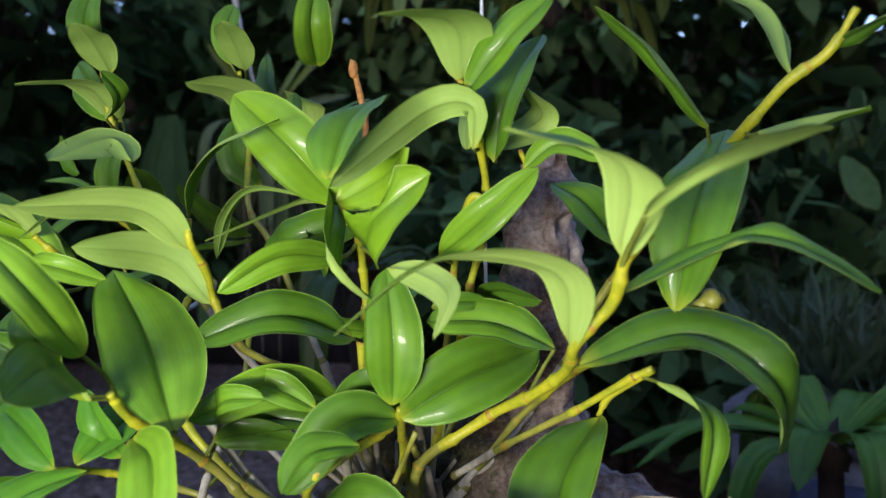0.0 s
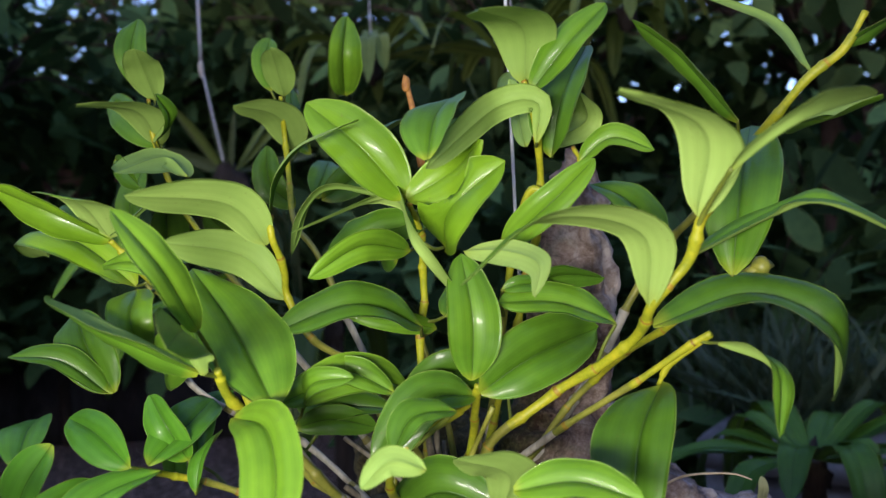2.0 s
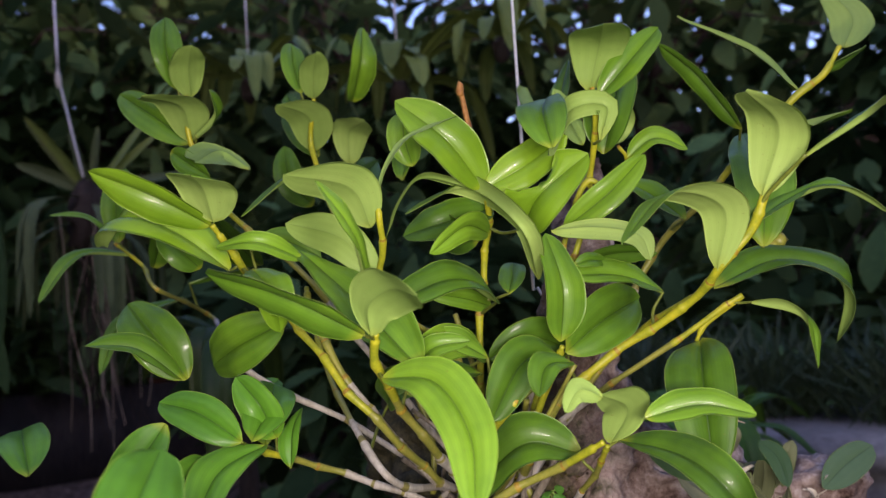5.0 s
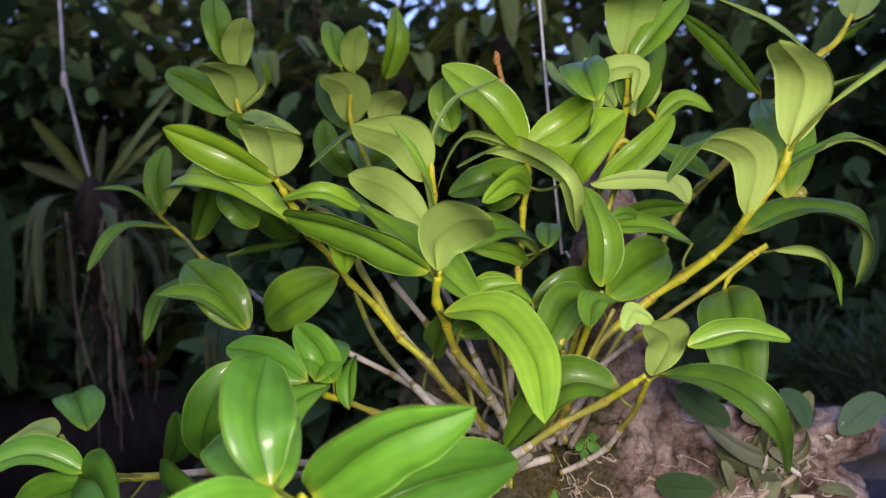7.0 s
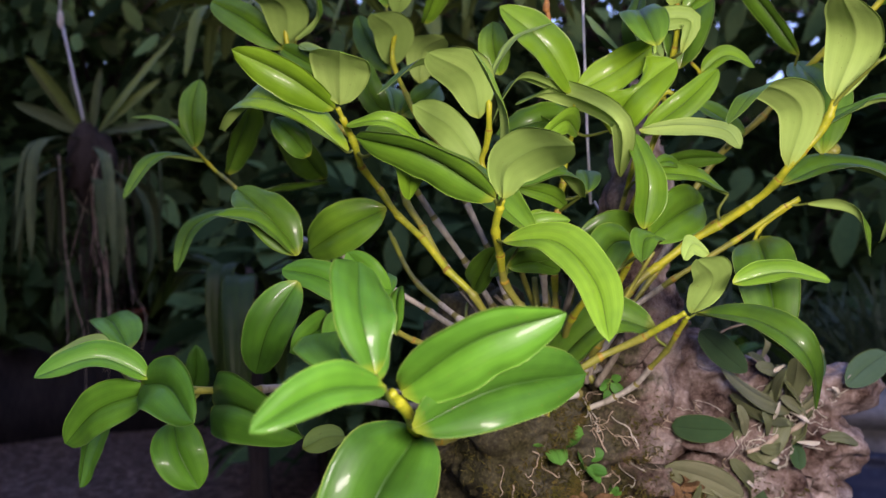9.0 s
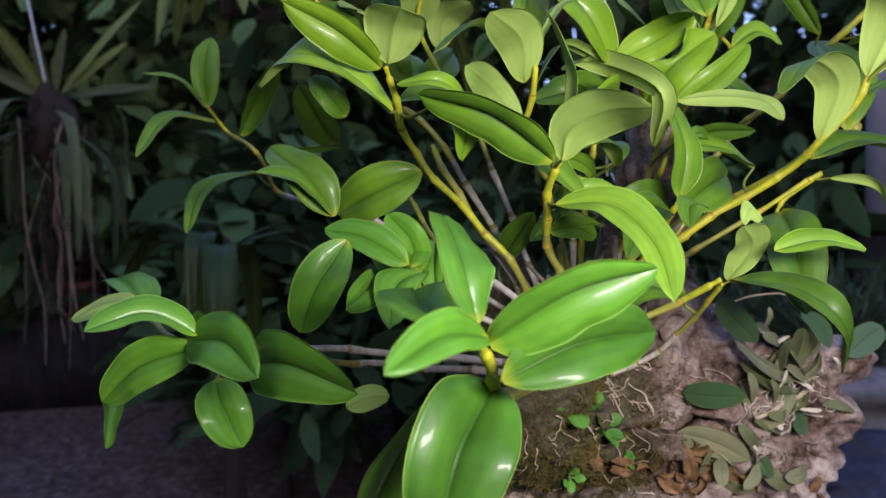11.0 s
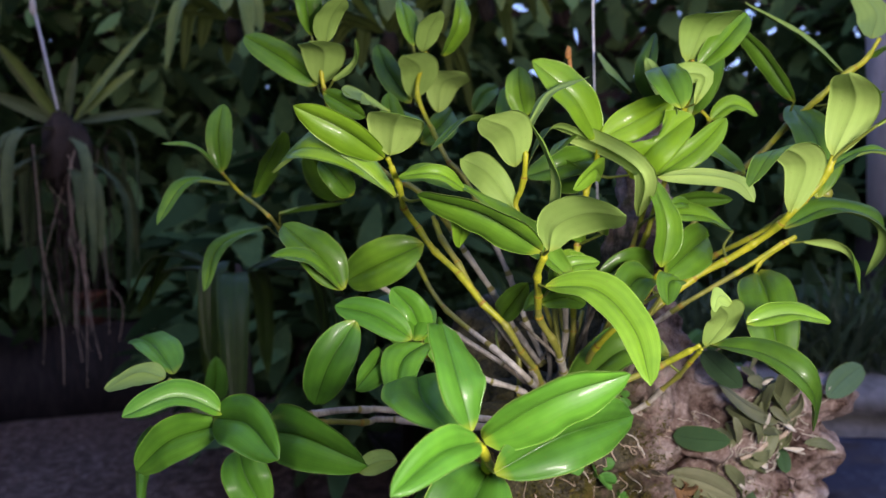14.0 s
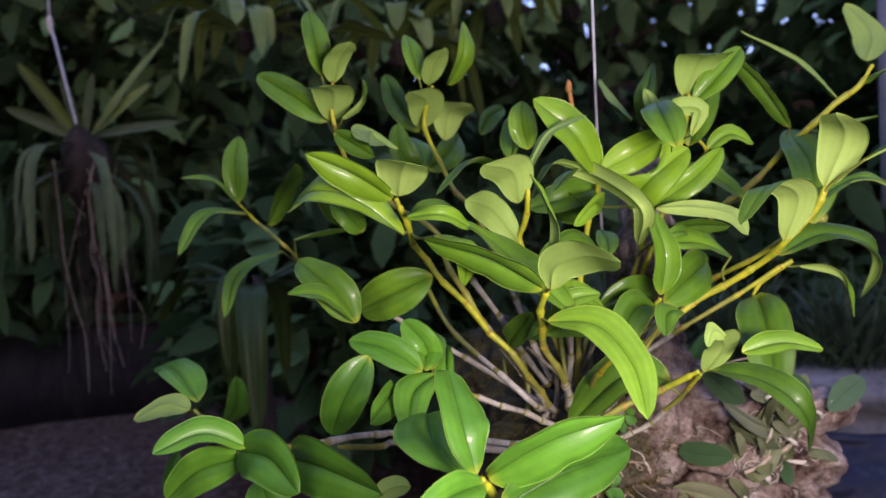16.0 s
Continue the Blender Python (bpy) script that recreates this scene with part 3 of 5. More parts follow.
def cane(points, radius, nodes=5, sheath=0.0, label=""):
    """A jointed cane: joints swell towards raised orange rings and kink a little there; sheath: the share from its foot that dry pale sheaths cover."""
    bm = bmesh.new()
    per = 20
    count = per * nodes + 1
    line = spline(points, count)
    sides = 12
    ref = Vector((0.2, 1.0, 0.15)).normalized()
    rnd = random.Random(nodes * 31 + round(radius * 1e5))
    lean = [rnd.uniform(-0.3, 0.3) + 0.4 * (-1) ** k for k in range(nodes + 2)]
    ring = []
    for i, p in enumerate(line):
        tan = (line[min(i + 1, count - 1)] - line[max(i - 1, 0)]).normalized()
        a = ref.cross(tan).normalized()
        b = tan.cross(a)
        s = i / (count - 1)
        k, x = divmod(i, per)
        x /= per
        r = radius * (0.60 + 0.15 * x ** 1.5 - 0.05 * math.sin(x * math.pi)) * (1.06 - 0.18 * s)
        r *= (1.14 + 0.16 * abs(lean[k])) if x == 0 else (1.08 if x == 0.05 else (1.09 if x > 0.92 else 1.0))
        if s < sheath:
            r *= 1.06 + 0.05 * math.sin(i * 1.3) * math.sin(i * 0.37)
        r *= 1.0 if s < 0.97 else 0.6
        p = p + a * radius * 0.5 * (lean[k] * (1 - x) + lean[k + 1] * x)
        ring.append([bm.verts.new(p + (a * math.cos(j * math.tau / sides) + b * math.sin(j * math.tau / sides)) * r) for j in range(sides)])
    for i in range(count - 1):
        s = (i + 0.5) / (count - 1)
        k, x = divmod(i, per)
        if s < sheath:
            slot = 2 if x > 1 else 4
        elif (x < 1 and k % 3 != 1) or (x == per - 1 and k % 4 == 0):
            slot = 1
        else:
            slot = 3 if s < sheath + 0.28 else 0
        for j in range(sides):
            f = bm.faces.new((ring[i][j], ring[i][(j + 1) % sides], ring[i + 1][(j + 1) % sides], ring[i + 1][j]))
            f.material_index = slot
    bm.faces.new(ring[0][::-1])
    bm.faces.new(ring[-1])
    CANE_LINES.append(line)
    return part("cane", bm, (CANE, NODE, SHEATH, CANE_GREEN, OLD_NODE), orchid, label)


leaf_count = 0


def leaf(stem, points, width, up, fold=0.7, skin=None, **kw):
    """One blade on a cane, through base, middle and tip, with its greatest width and the way its upper side faces."""
    global leaf_count
    leaf_count += 1
    bm = bmesh.new()
    foot = Vector(points[0])
    line, k = min(((c, i) for c in CANE_LINES for i in range(len(c))), key=lambda ci: (ci[0][ci[1]] - foot).length_squared)
    gap = (line[k] - foot).length
    if 0.009 < gap < 0.05:
        # a side shoot that carries the leaf
        low = line[max(0, k - round(gap * 300))]
        rod = bmesh.new()
        tube(rod, [low, low.lerp(foot, 0.55) + Vector((0, gap * 0.3, -gap * 0.08)), foot], min(0.0019, 0.0012 + gap * 0.010), 8, 18, (1.0, 0.75), 0.10, seed=leaf_count)
        part("side_shoot", rod, (SHOOT,), stem)
    blade(bm, points, width, up, fold, seed=leaf_count, **{"wave": 0.034, "twist": 0.35, "bow": 0.06, **kw})
    return part("leaf", bm, (skin or (LEAF_FRESH if stem in (cane_d, cane_e, cane_f) else LEAF_UP), LEAF_DN), stem)


cane_k = cane([CLUMP + Vector((0.010, -0.020, 0.000)), (-0.018, 0.487, 1.333), (0.029, 0.471, 1.372), (0.065, 0.429, 1.406), (0.069, 0.394, 1.432), (0.085, 0.378, 1.456), (0.089, 0.366, 1.479), (0.104, 0.376, 1.490)], 0.0057, 11, 0.05)
cane_r = cane([CLUMP + Vector((0.030, 0.000, 0.000)), (0.070, 0.570, 1.360), (0.118, 0.560, 1.445), (0.143, 0.522, 1.487), (0.170, 0.482, 1.531), (0.192, 0.447, 1.568), (0.211, 0.433, 1.585), (0.221, 0.424, 1.607)], 0.0055, 12, 0.42)
cane_j = cane([CLUMP + Vector((0.050, -0.020, 0.050)), (0.114, 0.438, 1.406), (0.099, 0.455, 1.388), (0.094, 0.461, 1.374)], 0.0040, 4, 0.20)
cane_n = cane([CLUMP + Vector((0.030, 0.010, 0.000)), (0.060, 0.540, 1.360), (0.111, 0.459, 1.420), (0.136, 0.428, 1.447)], 0.0045, 8, 0.20)
cane_c = cane([CLUMP + Vector((0.020, 0.010, 0.000)), (0.021, 0.502, 1.475), (0.027, 0.495, 1.511), (0.021, 0.474, 1.540), (0.014, 0.453, 1.570), (0.011, 0.450, 1.578)], 0.0045, 9, -0.10)
cane_g = cane([CLUMP + Vector((-0.010, 0.000, 0.000)), (-0.065, 0.540, 1.372), (-0.060, 0.530, 1.440), (-0.060, 0.515, 1.472), (-0.067, 0.487, 1.504)], 0.0050, 9, 0.00)
cane_q = cane([CLUMP + Vector((0.000, -0.020, 0.000)), (-0.031, 0.491, 1.336), (-0.029, 0.468, 1.362), (-0.029, 0.451, 1.382)], 0.0050, 4, 0.20)
cane_m = cane([CLUMP + Vector((-0.020, 0.000, 0.000)), (-0.092, 0.517, 1.370), (-0.140, 0.493, 1.412), (-0.154, 0.492, 1.443), (-0.155, 0.482, 1.459), (-0.159, 0.465, 1.483), (-0.158, 0.464, 1.498)], 0.0045, 9, 0.40)
cane_s = cane([CLUMP + Vector((-0.030, -0.020, 0.000)), (-0.123, 0.474, 1.307), (-0.151, 0.458, 1.345), (-0.175, 0.417, 1.384), (-0.179, 0.395, 1.407)], 0.0055, 8, 0.40)
cane_p = cane([CLUMP + Vector((-0.040, 0.000, 0.000)), (-0.122, 0.524, 1.285), (-0.174, 0.501, 1.345), (-0.226, 0.551, 1.420), (-0.259, 0.514, 1.459), (-0.275, 0.492, 1.487)], 0.0052, 11, 0.10)
cane_pb = cane([CLUMP + Vector((-0.045, 0.005, 0.000)), (-0.125, 0.524, 1.287), (-0.175, 0.523, 1.352), (-0.202, 0.547, 1.408), (-0.205, 0.576, 1.437)], 0.0055, 8, 0.60)
cane_u = cane([CLUMP + Vector((-0.050, 0.010, -0.010)), (-0.101, 0.564, 1.263), (-0.168, 0.608, 1.312), (-0.264, 0.603, 1.375), (-0.293, 0.872, 1.408), (-0.340, 0.745, 1.445), (-0.362, 0.812, 1.472), (-0.386, 0.790, 1.497)], 0.0040, 13, 0.62)
cane_f = cane([CLUMP + Vector((-0.030, -0.050, -0.010)), (-0.140, 0.430, 1.254), (-0.200, 0.370, 1.258), (-0.221, 0.347, 1.263), (-0.251, 0.342, 1.257), (-0.275, 0.306, 1.283), (-0.289, 0.293, 1.297)], 0.0065, 8, 0.55)
cane_d = cane([CLUMP + Vector((-0.070, -0.100, -0.010)), (-0.250, 0.579, 1.249), (-0.280, 0.570, 1.254), (-0.310, 0.561, 1.259), (-0.418, 0.526, 1.272), (-0.454, 0.593, 1.295)], 0.0050, 8, 0.70)
cane_e = cane([CLUMP + Vector((-0.050, -0.020, -0.010)), (-0.140, 0.527, 1.267), (-0.192, 0.541, 1.289), (-0.238, 0.521, 1.312), (-0.258, 0.496, 1.325)], 0.0045, 8, 0.50)
cane_a = cane([CLUMP + Vector((-0.030, 0.030, 0.020)), (-0.204, 0.569, 1.444), (-0.244, 0.613, 1.485), (-0.279, 0.647, 1.530), (-0.297, 0.645, 1.578), (-0.296, 0.634, 1.617)], 0.0045, 9, 0.40)
cane_b = cane([CLUMP + Vector((-0.020, 0.040, 0.020)), (-0.144, 0.611, 1.458), (-0.171, 0.624, 1.504), (-0.183, 0.670, 1.574), (-0.183, 0.644, 1.617)], 0.0045, 8, 0.40)
cane_h = cane([CLUMP + Vector((0.030, 0.020, 0.020)), (0.009, 0.493, 1.489), (0.030, 0.477, 1.506), (0.050, 0.473, 1.523), (0.048, 0.482, 1.538)], 0.0040, 5, 0.20)
cane_x = cane([CLUMP + Vector((0.000, -0.030, -0.020)), (-0.144, 0.500, 1.239), (-0.111, 0.480, 1.254), (-0.082, 0.465, 1.272), (-0.051, 0.445, 1.291), (-0.022, 0.405, 1.318)], 0.0055, 7, 0.60)
cane_xb = cane([(-0.042, 0.530, 1.223), (-0.021, 0.515, 1.233), (-0.010, 0.485, 1.257), (-0.011, 0.440, 1.292), (-0.020, 0.408, 1.315)], 0.0040, 6, 0.50)
cane_w = cane([CLUMP + Vector((-0.045, 0.010, 0.000)), (-0.162, 0.477, 1.297), (-0.180, 0.615, 1.344), (-0.192, 0.678, 1.394)], 0.0045, 4, 0.60)
cane_z = cane([CLUMP + Vector((0.000, -0.020, 0.000)), (-0.087, 0.479, 1.305), (-0.077, 0.434, 1.345), (-0.034, 0.456, 1.369)], 0.0050, 4, 0.20)
cane_db = cane([CLUMP + Vector((-0.060, -0.090, -0.020)), (-0.248, 0.583, 1.237), (-0.278, 0.574, 1.242), (-0.326, 0.559, 1.250)], 0.0050, 6, 0.80)
leaf(cane_k, [(0.088, 0.364, 1.481), (0.081, 0.339, 1.518), (0.033, 0.301, 1.539)], 0.040, (0.649, 0.126, 0.750), fold=0.1, twist=0.0, wave=0.02)
leaf(cane_k, [(0.068, 0.392, 1.432), (0.057, 0.366, 1.466), (0.001, 0.342, 1.475), (-0.041, 0.327, 1.456)], 0.036, (0.450, 0.200, 0.870), fold=0.1, twist=0.0, wave=0.02)
leaf(cane_k, [(0.095, 0.392, 1.461), (0.146, 0.398, 1.475), (0.166, 0.379, 1.479), (0.214, 0.377, 1.466)], 0.024, (0.000, -0.060, 0.990))
leaf(cane_k, [(0.074, 0.406, 1.419), (0.128, 0.408, 1.429), (0.163, 0.385, 1.411), (0.184, 0.409, 1.373)], 0.037, (0.300, -0.320, 0.900))
leaf(cane_k, [(0.120, 0.425, 1.405), (0.136, 0.395, 1.390), (0.132, 0.373, 1.360)], 0.020, (0.550, -0.300, 0.650))
leaf(cane_n, [(0.126, 0.414, 1.447), (0.142, 0.432, 1.496), (0.176, 0.491, 1.552)], 0.046, (-0.343, -0.632, 0.695), fold=0.4)
leaf(cane_k, [(0.090, 0.324, 1.502), (0.110, 0.298, 1.514), (0.171, 0.341, 1.541)], 0.026, (-0.200, -0.200, 0.950), fold=0.5)
leaf(cane_j, [(0.092, 0.455, 1.375), (0.068, 0.418, 1.345), (0.047, 0.384, 1.293)], 0.049, (-0.481, -0.515, 0.710))
leaf(cane_r, [(0.197, 0.447, 1.576), (0.203, 0.493, 1.632), (0.126, 0.508, 1.654)], 0.024, (-0.518, 0.373, -0.769))
leaf(cane_r, [(0.181, 0.449, 1.543), (0.214, 0.467, 1.555), (0.233, 0.428, 1.553)], 0.032, (0.147, -0.125, -0.981))
leaf(cane_r, [(0.214, 0.435, 1.588), (0.225, 0.428, 1.598), (0.243, 0.418, 1.604)], 0.015, (0.221, -0.460, -0.860))
leaf(cane_r, [(0.287, 0.485, 1.626), (0.315, 0.501, 1.666), (0.316, 0.538, 1.704)], 0.038, (0.472, 0.638, -0.609), fold=0.18)
leaf(cane_c, [(0.012, 0.458, 1.577), (0.007, 0.429, 1.599), (-0.024, 0.362, 1.599)], 0.044, (0.196, 0.148, 0.969), fold=0.1, twist=0.0, wave=0.02)
leaf(cane_c, [(0.015, 0.447, 1.570), (0.039, 0.437, 1.594), (0.061, 0.433, 1.621)], 0.027, (-0.570, -0.763, 0.304))
leaf(cane_c, [(0.031, 0.477, 1.530), (0.042, 0.472, 1.567), (0.060, 0.491, 1.611)], 0.043, (-0.684, -0.637, 0.356))
leaf(cane_c, [(0.018, 0.456, 1.538), (0.018, 0.445, 1.556), (-0.009, 0.452, 1.555), (-0.056, 0.390, 1.519)], 0.022, (0.504, 0.150, 0.851), fold=0.18)
leaf(cane_c, [(0.028, 0.490, 1.540), (0.061, 0.502, 1.559), (0.053, 0.475, 1.574)], 0.023, (0.541, 0.841, -0.030), fold=0.5)
leaf(cane_c, [(0.014, 0.480, 1.539), (0.011, 0.501, 1.570), (0.012, 0.521, 1.594)], 0.018, (0.644, 0.621, -0.447), fold=0.5)
leaf(cane_c, [(0.043, 0.536, 1.548), (0.029, 0.536, 1.583), (0.031, 0.534, 1.625)], 0.030, (-0.976, -0.153, -0.152))
leaf(cane_g, [(-0.070, 0.489, 1.507), (-0.101, 0.486, 1.543), (-0.136, 0.487, 1.577)], 0.043, (0.100, -0.980, 0.200), fold=0.45, skin=LEAF_YOUNG)
leaf(cane_g, [(-0.069, 0.484, 1.506), (-0.034, 0.475, 1.523), (-0.022, 0.435, 1.538)], 0.034, (-0.450, -0.850, 0.150), fold=0.4, skin=LEAF_YOUNG)
leaf(cane_g, [(-0.044, 0.475, 1.472), (-0.038, 0.446, 1.496), (-0.008, 0.430, 1.523)], 0.047, (-0.599, -0.798, 0.182), fold=0.55, bite=True, skin=LEAF_YOUNG)
leaf(cane_g, [(-0.005, 0.486, 1.471), (0.028, 0.466, 1.497), (0.055, 0.455, 1.526)], 0.025, (-0.140, -0.766, 0.235), fold=0.9)
leaf(cane_g, [(-0.033, 0.477, 1.433), (-0.067, 0.430, 1.465), (-0.084, 0.502, 1.503), (-0.141, 0.448, 1.489)], 0.026, (0.450, -0.050, 0.880), fold=0.4)
leaf(cane_g, [(-0.070, 0.493, 1.506), (-0.116, 0.480, 1.511), (-0.136, 0.476, 1.497), (-0.152, 0.487, 1.474)], 0.020, (-0.158, 0.098, 0.983), fold=0.18)
leaf(cane_g, [(-0.055, 0.386, 1.520), (-0.047, 0.414, 1.545), (-0.032, 0.443, 1.569)], 0.035, (-0.359, -0.522, 0.774))
leaf(cane_q, [(-0.032, 0.445, 1.386), (-0.031, 0.444, 1.426), (-0.035, 0.450, 1.467)], 0.035, (0.149, -0.987, 0.066), fold=0.35)
leaf(cane_q, [(-0.027, 0.449, 1.377), (0.008, 0.462, 1.396), (0.061, 0.486, 1.412)], 0.044, (0.271, -0.917, 0.293))
leaf(cane_q, [(-0.003, 0.496, 1.374), (-0.043, 0.482, 1.387), (-0.076, 0.482, 1.373)], 0.034, (0.188, -0.979, 0.072))
leaf(cane_q, [(0.066, 0.461, 1.416), (0.026, 0.468, 1.428), (-0.011, 0.457, 1.436)], 0.033, (0.238, -0.586, 0.775))
leaf(cane_q, [(0.021, 0.504, 1.445), (0.040, 0.478, 1.452), (0.056, 0.450, 1.446)], 0.019, (-0.662, -0.426, -0.616))
leaf(cane_q, [(-0.033, 0.446, 1.468), (-0.015, 0.414, 1.470), (0.001, 0.385, 1.462), (0.001, 0.365, 1.440)], 0.018, (0.718, 0.433, -0.544), fold=0.18)
leaf(cane_m, [(-0.164, 0.473, 1.479), (-0.180, 0.442, 1.501), (-0.230, 0.402, 1.511)], 0.038, (0.150, 0.900, 0.350), fold=0.1, twist=0.0, wave=0.02)
leaf(cane_m, [(-0.160, 0.467, 1.499), (-0.156, 0.457, 1.527), (-0.139, 0.459, 1.547), (-0.096, 0.457, 1.555)], 0.020, (0.914, 0.144, -0.378), fold=0.18)
leaf(cane_m, [(-0.156, 0.492, 1.441), (-0.183, 0.482, 1.470), (-0.227, 0.452, 1.484)], 0.030, (-0.224, 0.869, 0.441), fold=0.18)
leaf(cane_m, [(-0.069, 0.485, 1.471), (-0.102, 0.454, 1.476), (-0.129, 0.430, 1.455)], 0.022, (0.684, -0.681, -0.262))
leaf(cane_q, [(-0.063, 0.492, 1.417), (-0.108, 0.468, 1.432), (-0.155, 0.452, 1.425)], 0.039, (0.304, -0.535, 0.788))
leaf(cane_q, [(-0.073, 0.498, 1.373), (-0.114, 0.471, 1.386), (-0.152, 0.436, 1.380)], 0.031, (0.538, -0.620, 0.571))
leaf(cane_q, [(-0.084, 0.481, 1.363), (-0.121, 0.481, 1.362), (-0.156, 0.479, 1.352)], 0.028, (-0.116, -0.516, 0.849))
leaf(cane_q, [(-0.052, 0.540, 1.411), (-0.085, 0.520, 1.421), (-0.118, 0.509, 1.427)], 0.017, (0.380, -0.911, -0.162))
leaf(cane_q, [(-0.083, 0.466, 1.377), (-0.112, 0.467, 1.390), (-0.139, 0.470, 1.389)], 0.022, (0.085, -0.773, 0.629))
leaf(cane_s, [(-0.183, 0.383, 1.407), (-0.191, 0.367, 1.427), (-0.183, 0.336, 1.436), (-0.170, 0.299, 1.430)], 0.036, (0.485, 0.800, -0.338), fold=0.1, twist=0.0, wave=0.02)
leaf(cane_s, [(-0.173, 0.408, 1.377), (-0.146, 0.379, 1.370), (-0.136, 0.345, 1.343), (-0.147, 0.309, 1.317)], 0.034, (-0.226, -0.565, 0.794))
leaf(cane_s, [(-0.150, 0.408, 1.382), (-0.183, 0.452, 1.419), (-0.215, 0.476, 1.468)], 0.058, (0.508, -0.792, 0.337), fold=0.45)
leaf(cane_s, [(-0.187, 0.389, 1.407), (-0.233, 0.389, 1.441), (-0.280, 0.410, 1.448)], 0.041, (-0.448, -0.449, -0.773))
leaf(cane_s, [(-0.184, 0.380, 1.431), (-0.199, 0.359, 1.465), (-0.213, 0.347, 1.497)], 0.028, (0.893, -0.405, 0.193), fold=0.4)
leaf(cane_p, [(-0.274, 0.490, 1.489), (-0.280, 0.462, 1.505), (-0.284, 0.430, 1.516)], 0.046, (0.300, 0.380, 0.900), fold=0.1, shape=(0.55, 0.5), twist=0.0, wave=0.02)
leaf(cane_p, [(-0.277, 0.499, 1.487), (-0.313, 0.490, 1.512), (-0.356, 0.487, 1.525)], 0.033, (-0.224, -0.684, -0.694), skin=LEAF_YOUNG)
leaf(cane_p, [(-0.266, 0.508, 1.454), (-0.301, 0.517, 1.478), (-0.334, 0.527, 1.491), (-0.360, 0.570, 1.483)], 0.046, (0.185, -0.694, 0.696), skin=LEAF_YOUNG)
leaf(cane_p, [(-0.249, 0.467, 1.452), (-0.239, 0.430, 1.433), (-0.234, 0.437, 1.411)], 0.028, (0.069, -0.786, 0.614), skin=LEAF_YOUNG)
leaf(cane_p, [(-0.224, 0.551, 1.411), (-0.255, 0.573, 1.395), (-0.287, 0.611, 1.375)], 0.045, (-0.350, -0.900, 0.100))
leaf(cane_p, [(-0.235, 0.828, 1.466), (-0.263, 0.800, 1.498), (-0.291, 0.767, 1.521)], 0.041, (-0.108, -0.611, -0.784))
leaf(cane_u, [(-0.385, 0.812, 1.499), (-0.386, 0.821, 1.543), (-0.379, 0.835, 1.585)], 0.031, (-0.135, -0.955, 0.264))
leaf(cane_u, [(-0.386, 0.806, 1.498), (-0.417, 0.804, 1.523), (-0.450, 0.799, 1.532)], 0.013, (0.449, -0.434, 0.781))
leaf(cane_u, [(-0.373, 0.820, 1.485), (-0.424, 0.802, 1.479), (-0.460, 0.775, 1.440)], 0.022, (0.200, -0.250, 0.950))
leaf(cane_u, [(-0.350, 0.806, 1.469), (-0.340, 0.788, 1.509), (-0.321, 0.739, 1.538)], 0.045, (0.560, -0.465, -0.686))
leaf(cane_u, [(-0.325, 0.869, 1.433), (-0.386, 0.837, 1.404), (-0.410, 0.804, 1.360)], 0.022, (0.250, -0.250, 0.920))
leaf(cane_u, [(-0.302, 0.552, 1.372), (-0.325, 0.566, 1.403), (-0.349, 0.593, 1.434)], 0.042, (-0.051, -0.850, 0.524))
leaf(cane_u, [(-0.306, 0.550, 1.372), (-0.339, 0.543, 1.396), (-0.369, 0.530, 1.407)], 0.026, (0.538, -0.474, 0.697))
leaf(cane_u, [(-0.315, 0.830, 1.449), (-0.279, 0.824, 1.463), (-0.229, 0.820, 1.459)], 0.018, (0.069, -0.314, -0.947))
leaf(cane_f, [(-0.302, 0.264, 1.313), (-0.307, 0.275, 1.342), (-0.298, 0.314, 1.367)], 0.038, (0.300, -0.720, 0.620), fold=0.35, shape=(0.5, 0.75), twist=0.0, bow=0.03)
leaf(cane_f, [(-0.281, 0.295, 1.298), (-0.246, 0.272, 1.329), (-0.207, 0.248, 1.337)], 0.043, (-0.258, -0.822, -0.507), fold=1.05)
leaf(cane_f, [(-0.277, 0.288, 1.279), (-0.231, 0.291, 1.295), (-0.168, 0.298, 1.299)], 0.040, (-0.014, -0.970, 0.244), fold=1.05)
leaf(cane_f, [(-0.262, 0.328, 1.268), (-0.295, 0.308, 1.236), (-0.311, 0.296, 1.191)], 0.058, (0.050, -0.750, 0.650), fold=1.05)
leaf(cane_f, [(-0.298, 0.263, 1.307), (-0.333, 0.241, 1.309), (-0.362, 0.217, 1.303)], 0.022, (0.436, -0.663, 0.608), fold=1.05)
leaf(cane_f, [(-0.299, 0.285, 1.302), (-0.306, 0.327, 1.310), (-0.293, 0.380, 1.324)], 0.052, (-0.140, -0.214, 0.967))
leaf(cane_f, [(-0.287, 0.359, 1.261), (-0.307, 0.391, 1.216), (-0.308, 0.427, 1.153)], 0.054, (0.260, -0.793, -0.550))
leaf(cane_d, [(-0.417, 0.480, 1.287), (-0.451, 0.480, 1.300), (-0.488, 0.471, 1.296)], 0.028, (0.167, -0.533, 0.830))
leaf(cane_d, [(-0.417, 0.490, 1.276), (-0.451, 0.520, 1.261), (-0.484, 0.540, 1.233)], 0.036, (-0.651, -0.747, 0.132), fold=0.6)
leaf(cane_d, [(-0.471, 0.706, 1.228), (-0.489, 0.671, 1.204), (-0.481, 0.615, 1.179)], 0.030, (0.909, -0.275, 0.314))
leaf(cane_d, [(-0.423, 0.492, 1.281), (-0.399, 0.446, 1.283), (-0.390, 0.404, 1.270)], 0.040, (-0.787, -0.360, 0.500), fold=0.6)
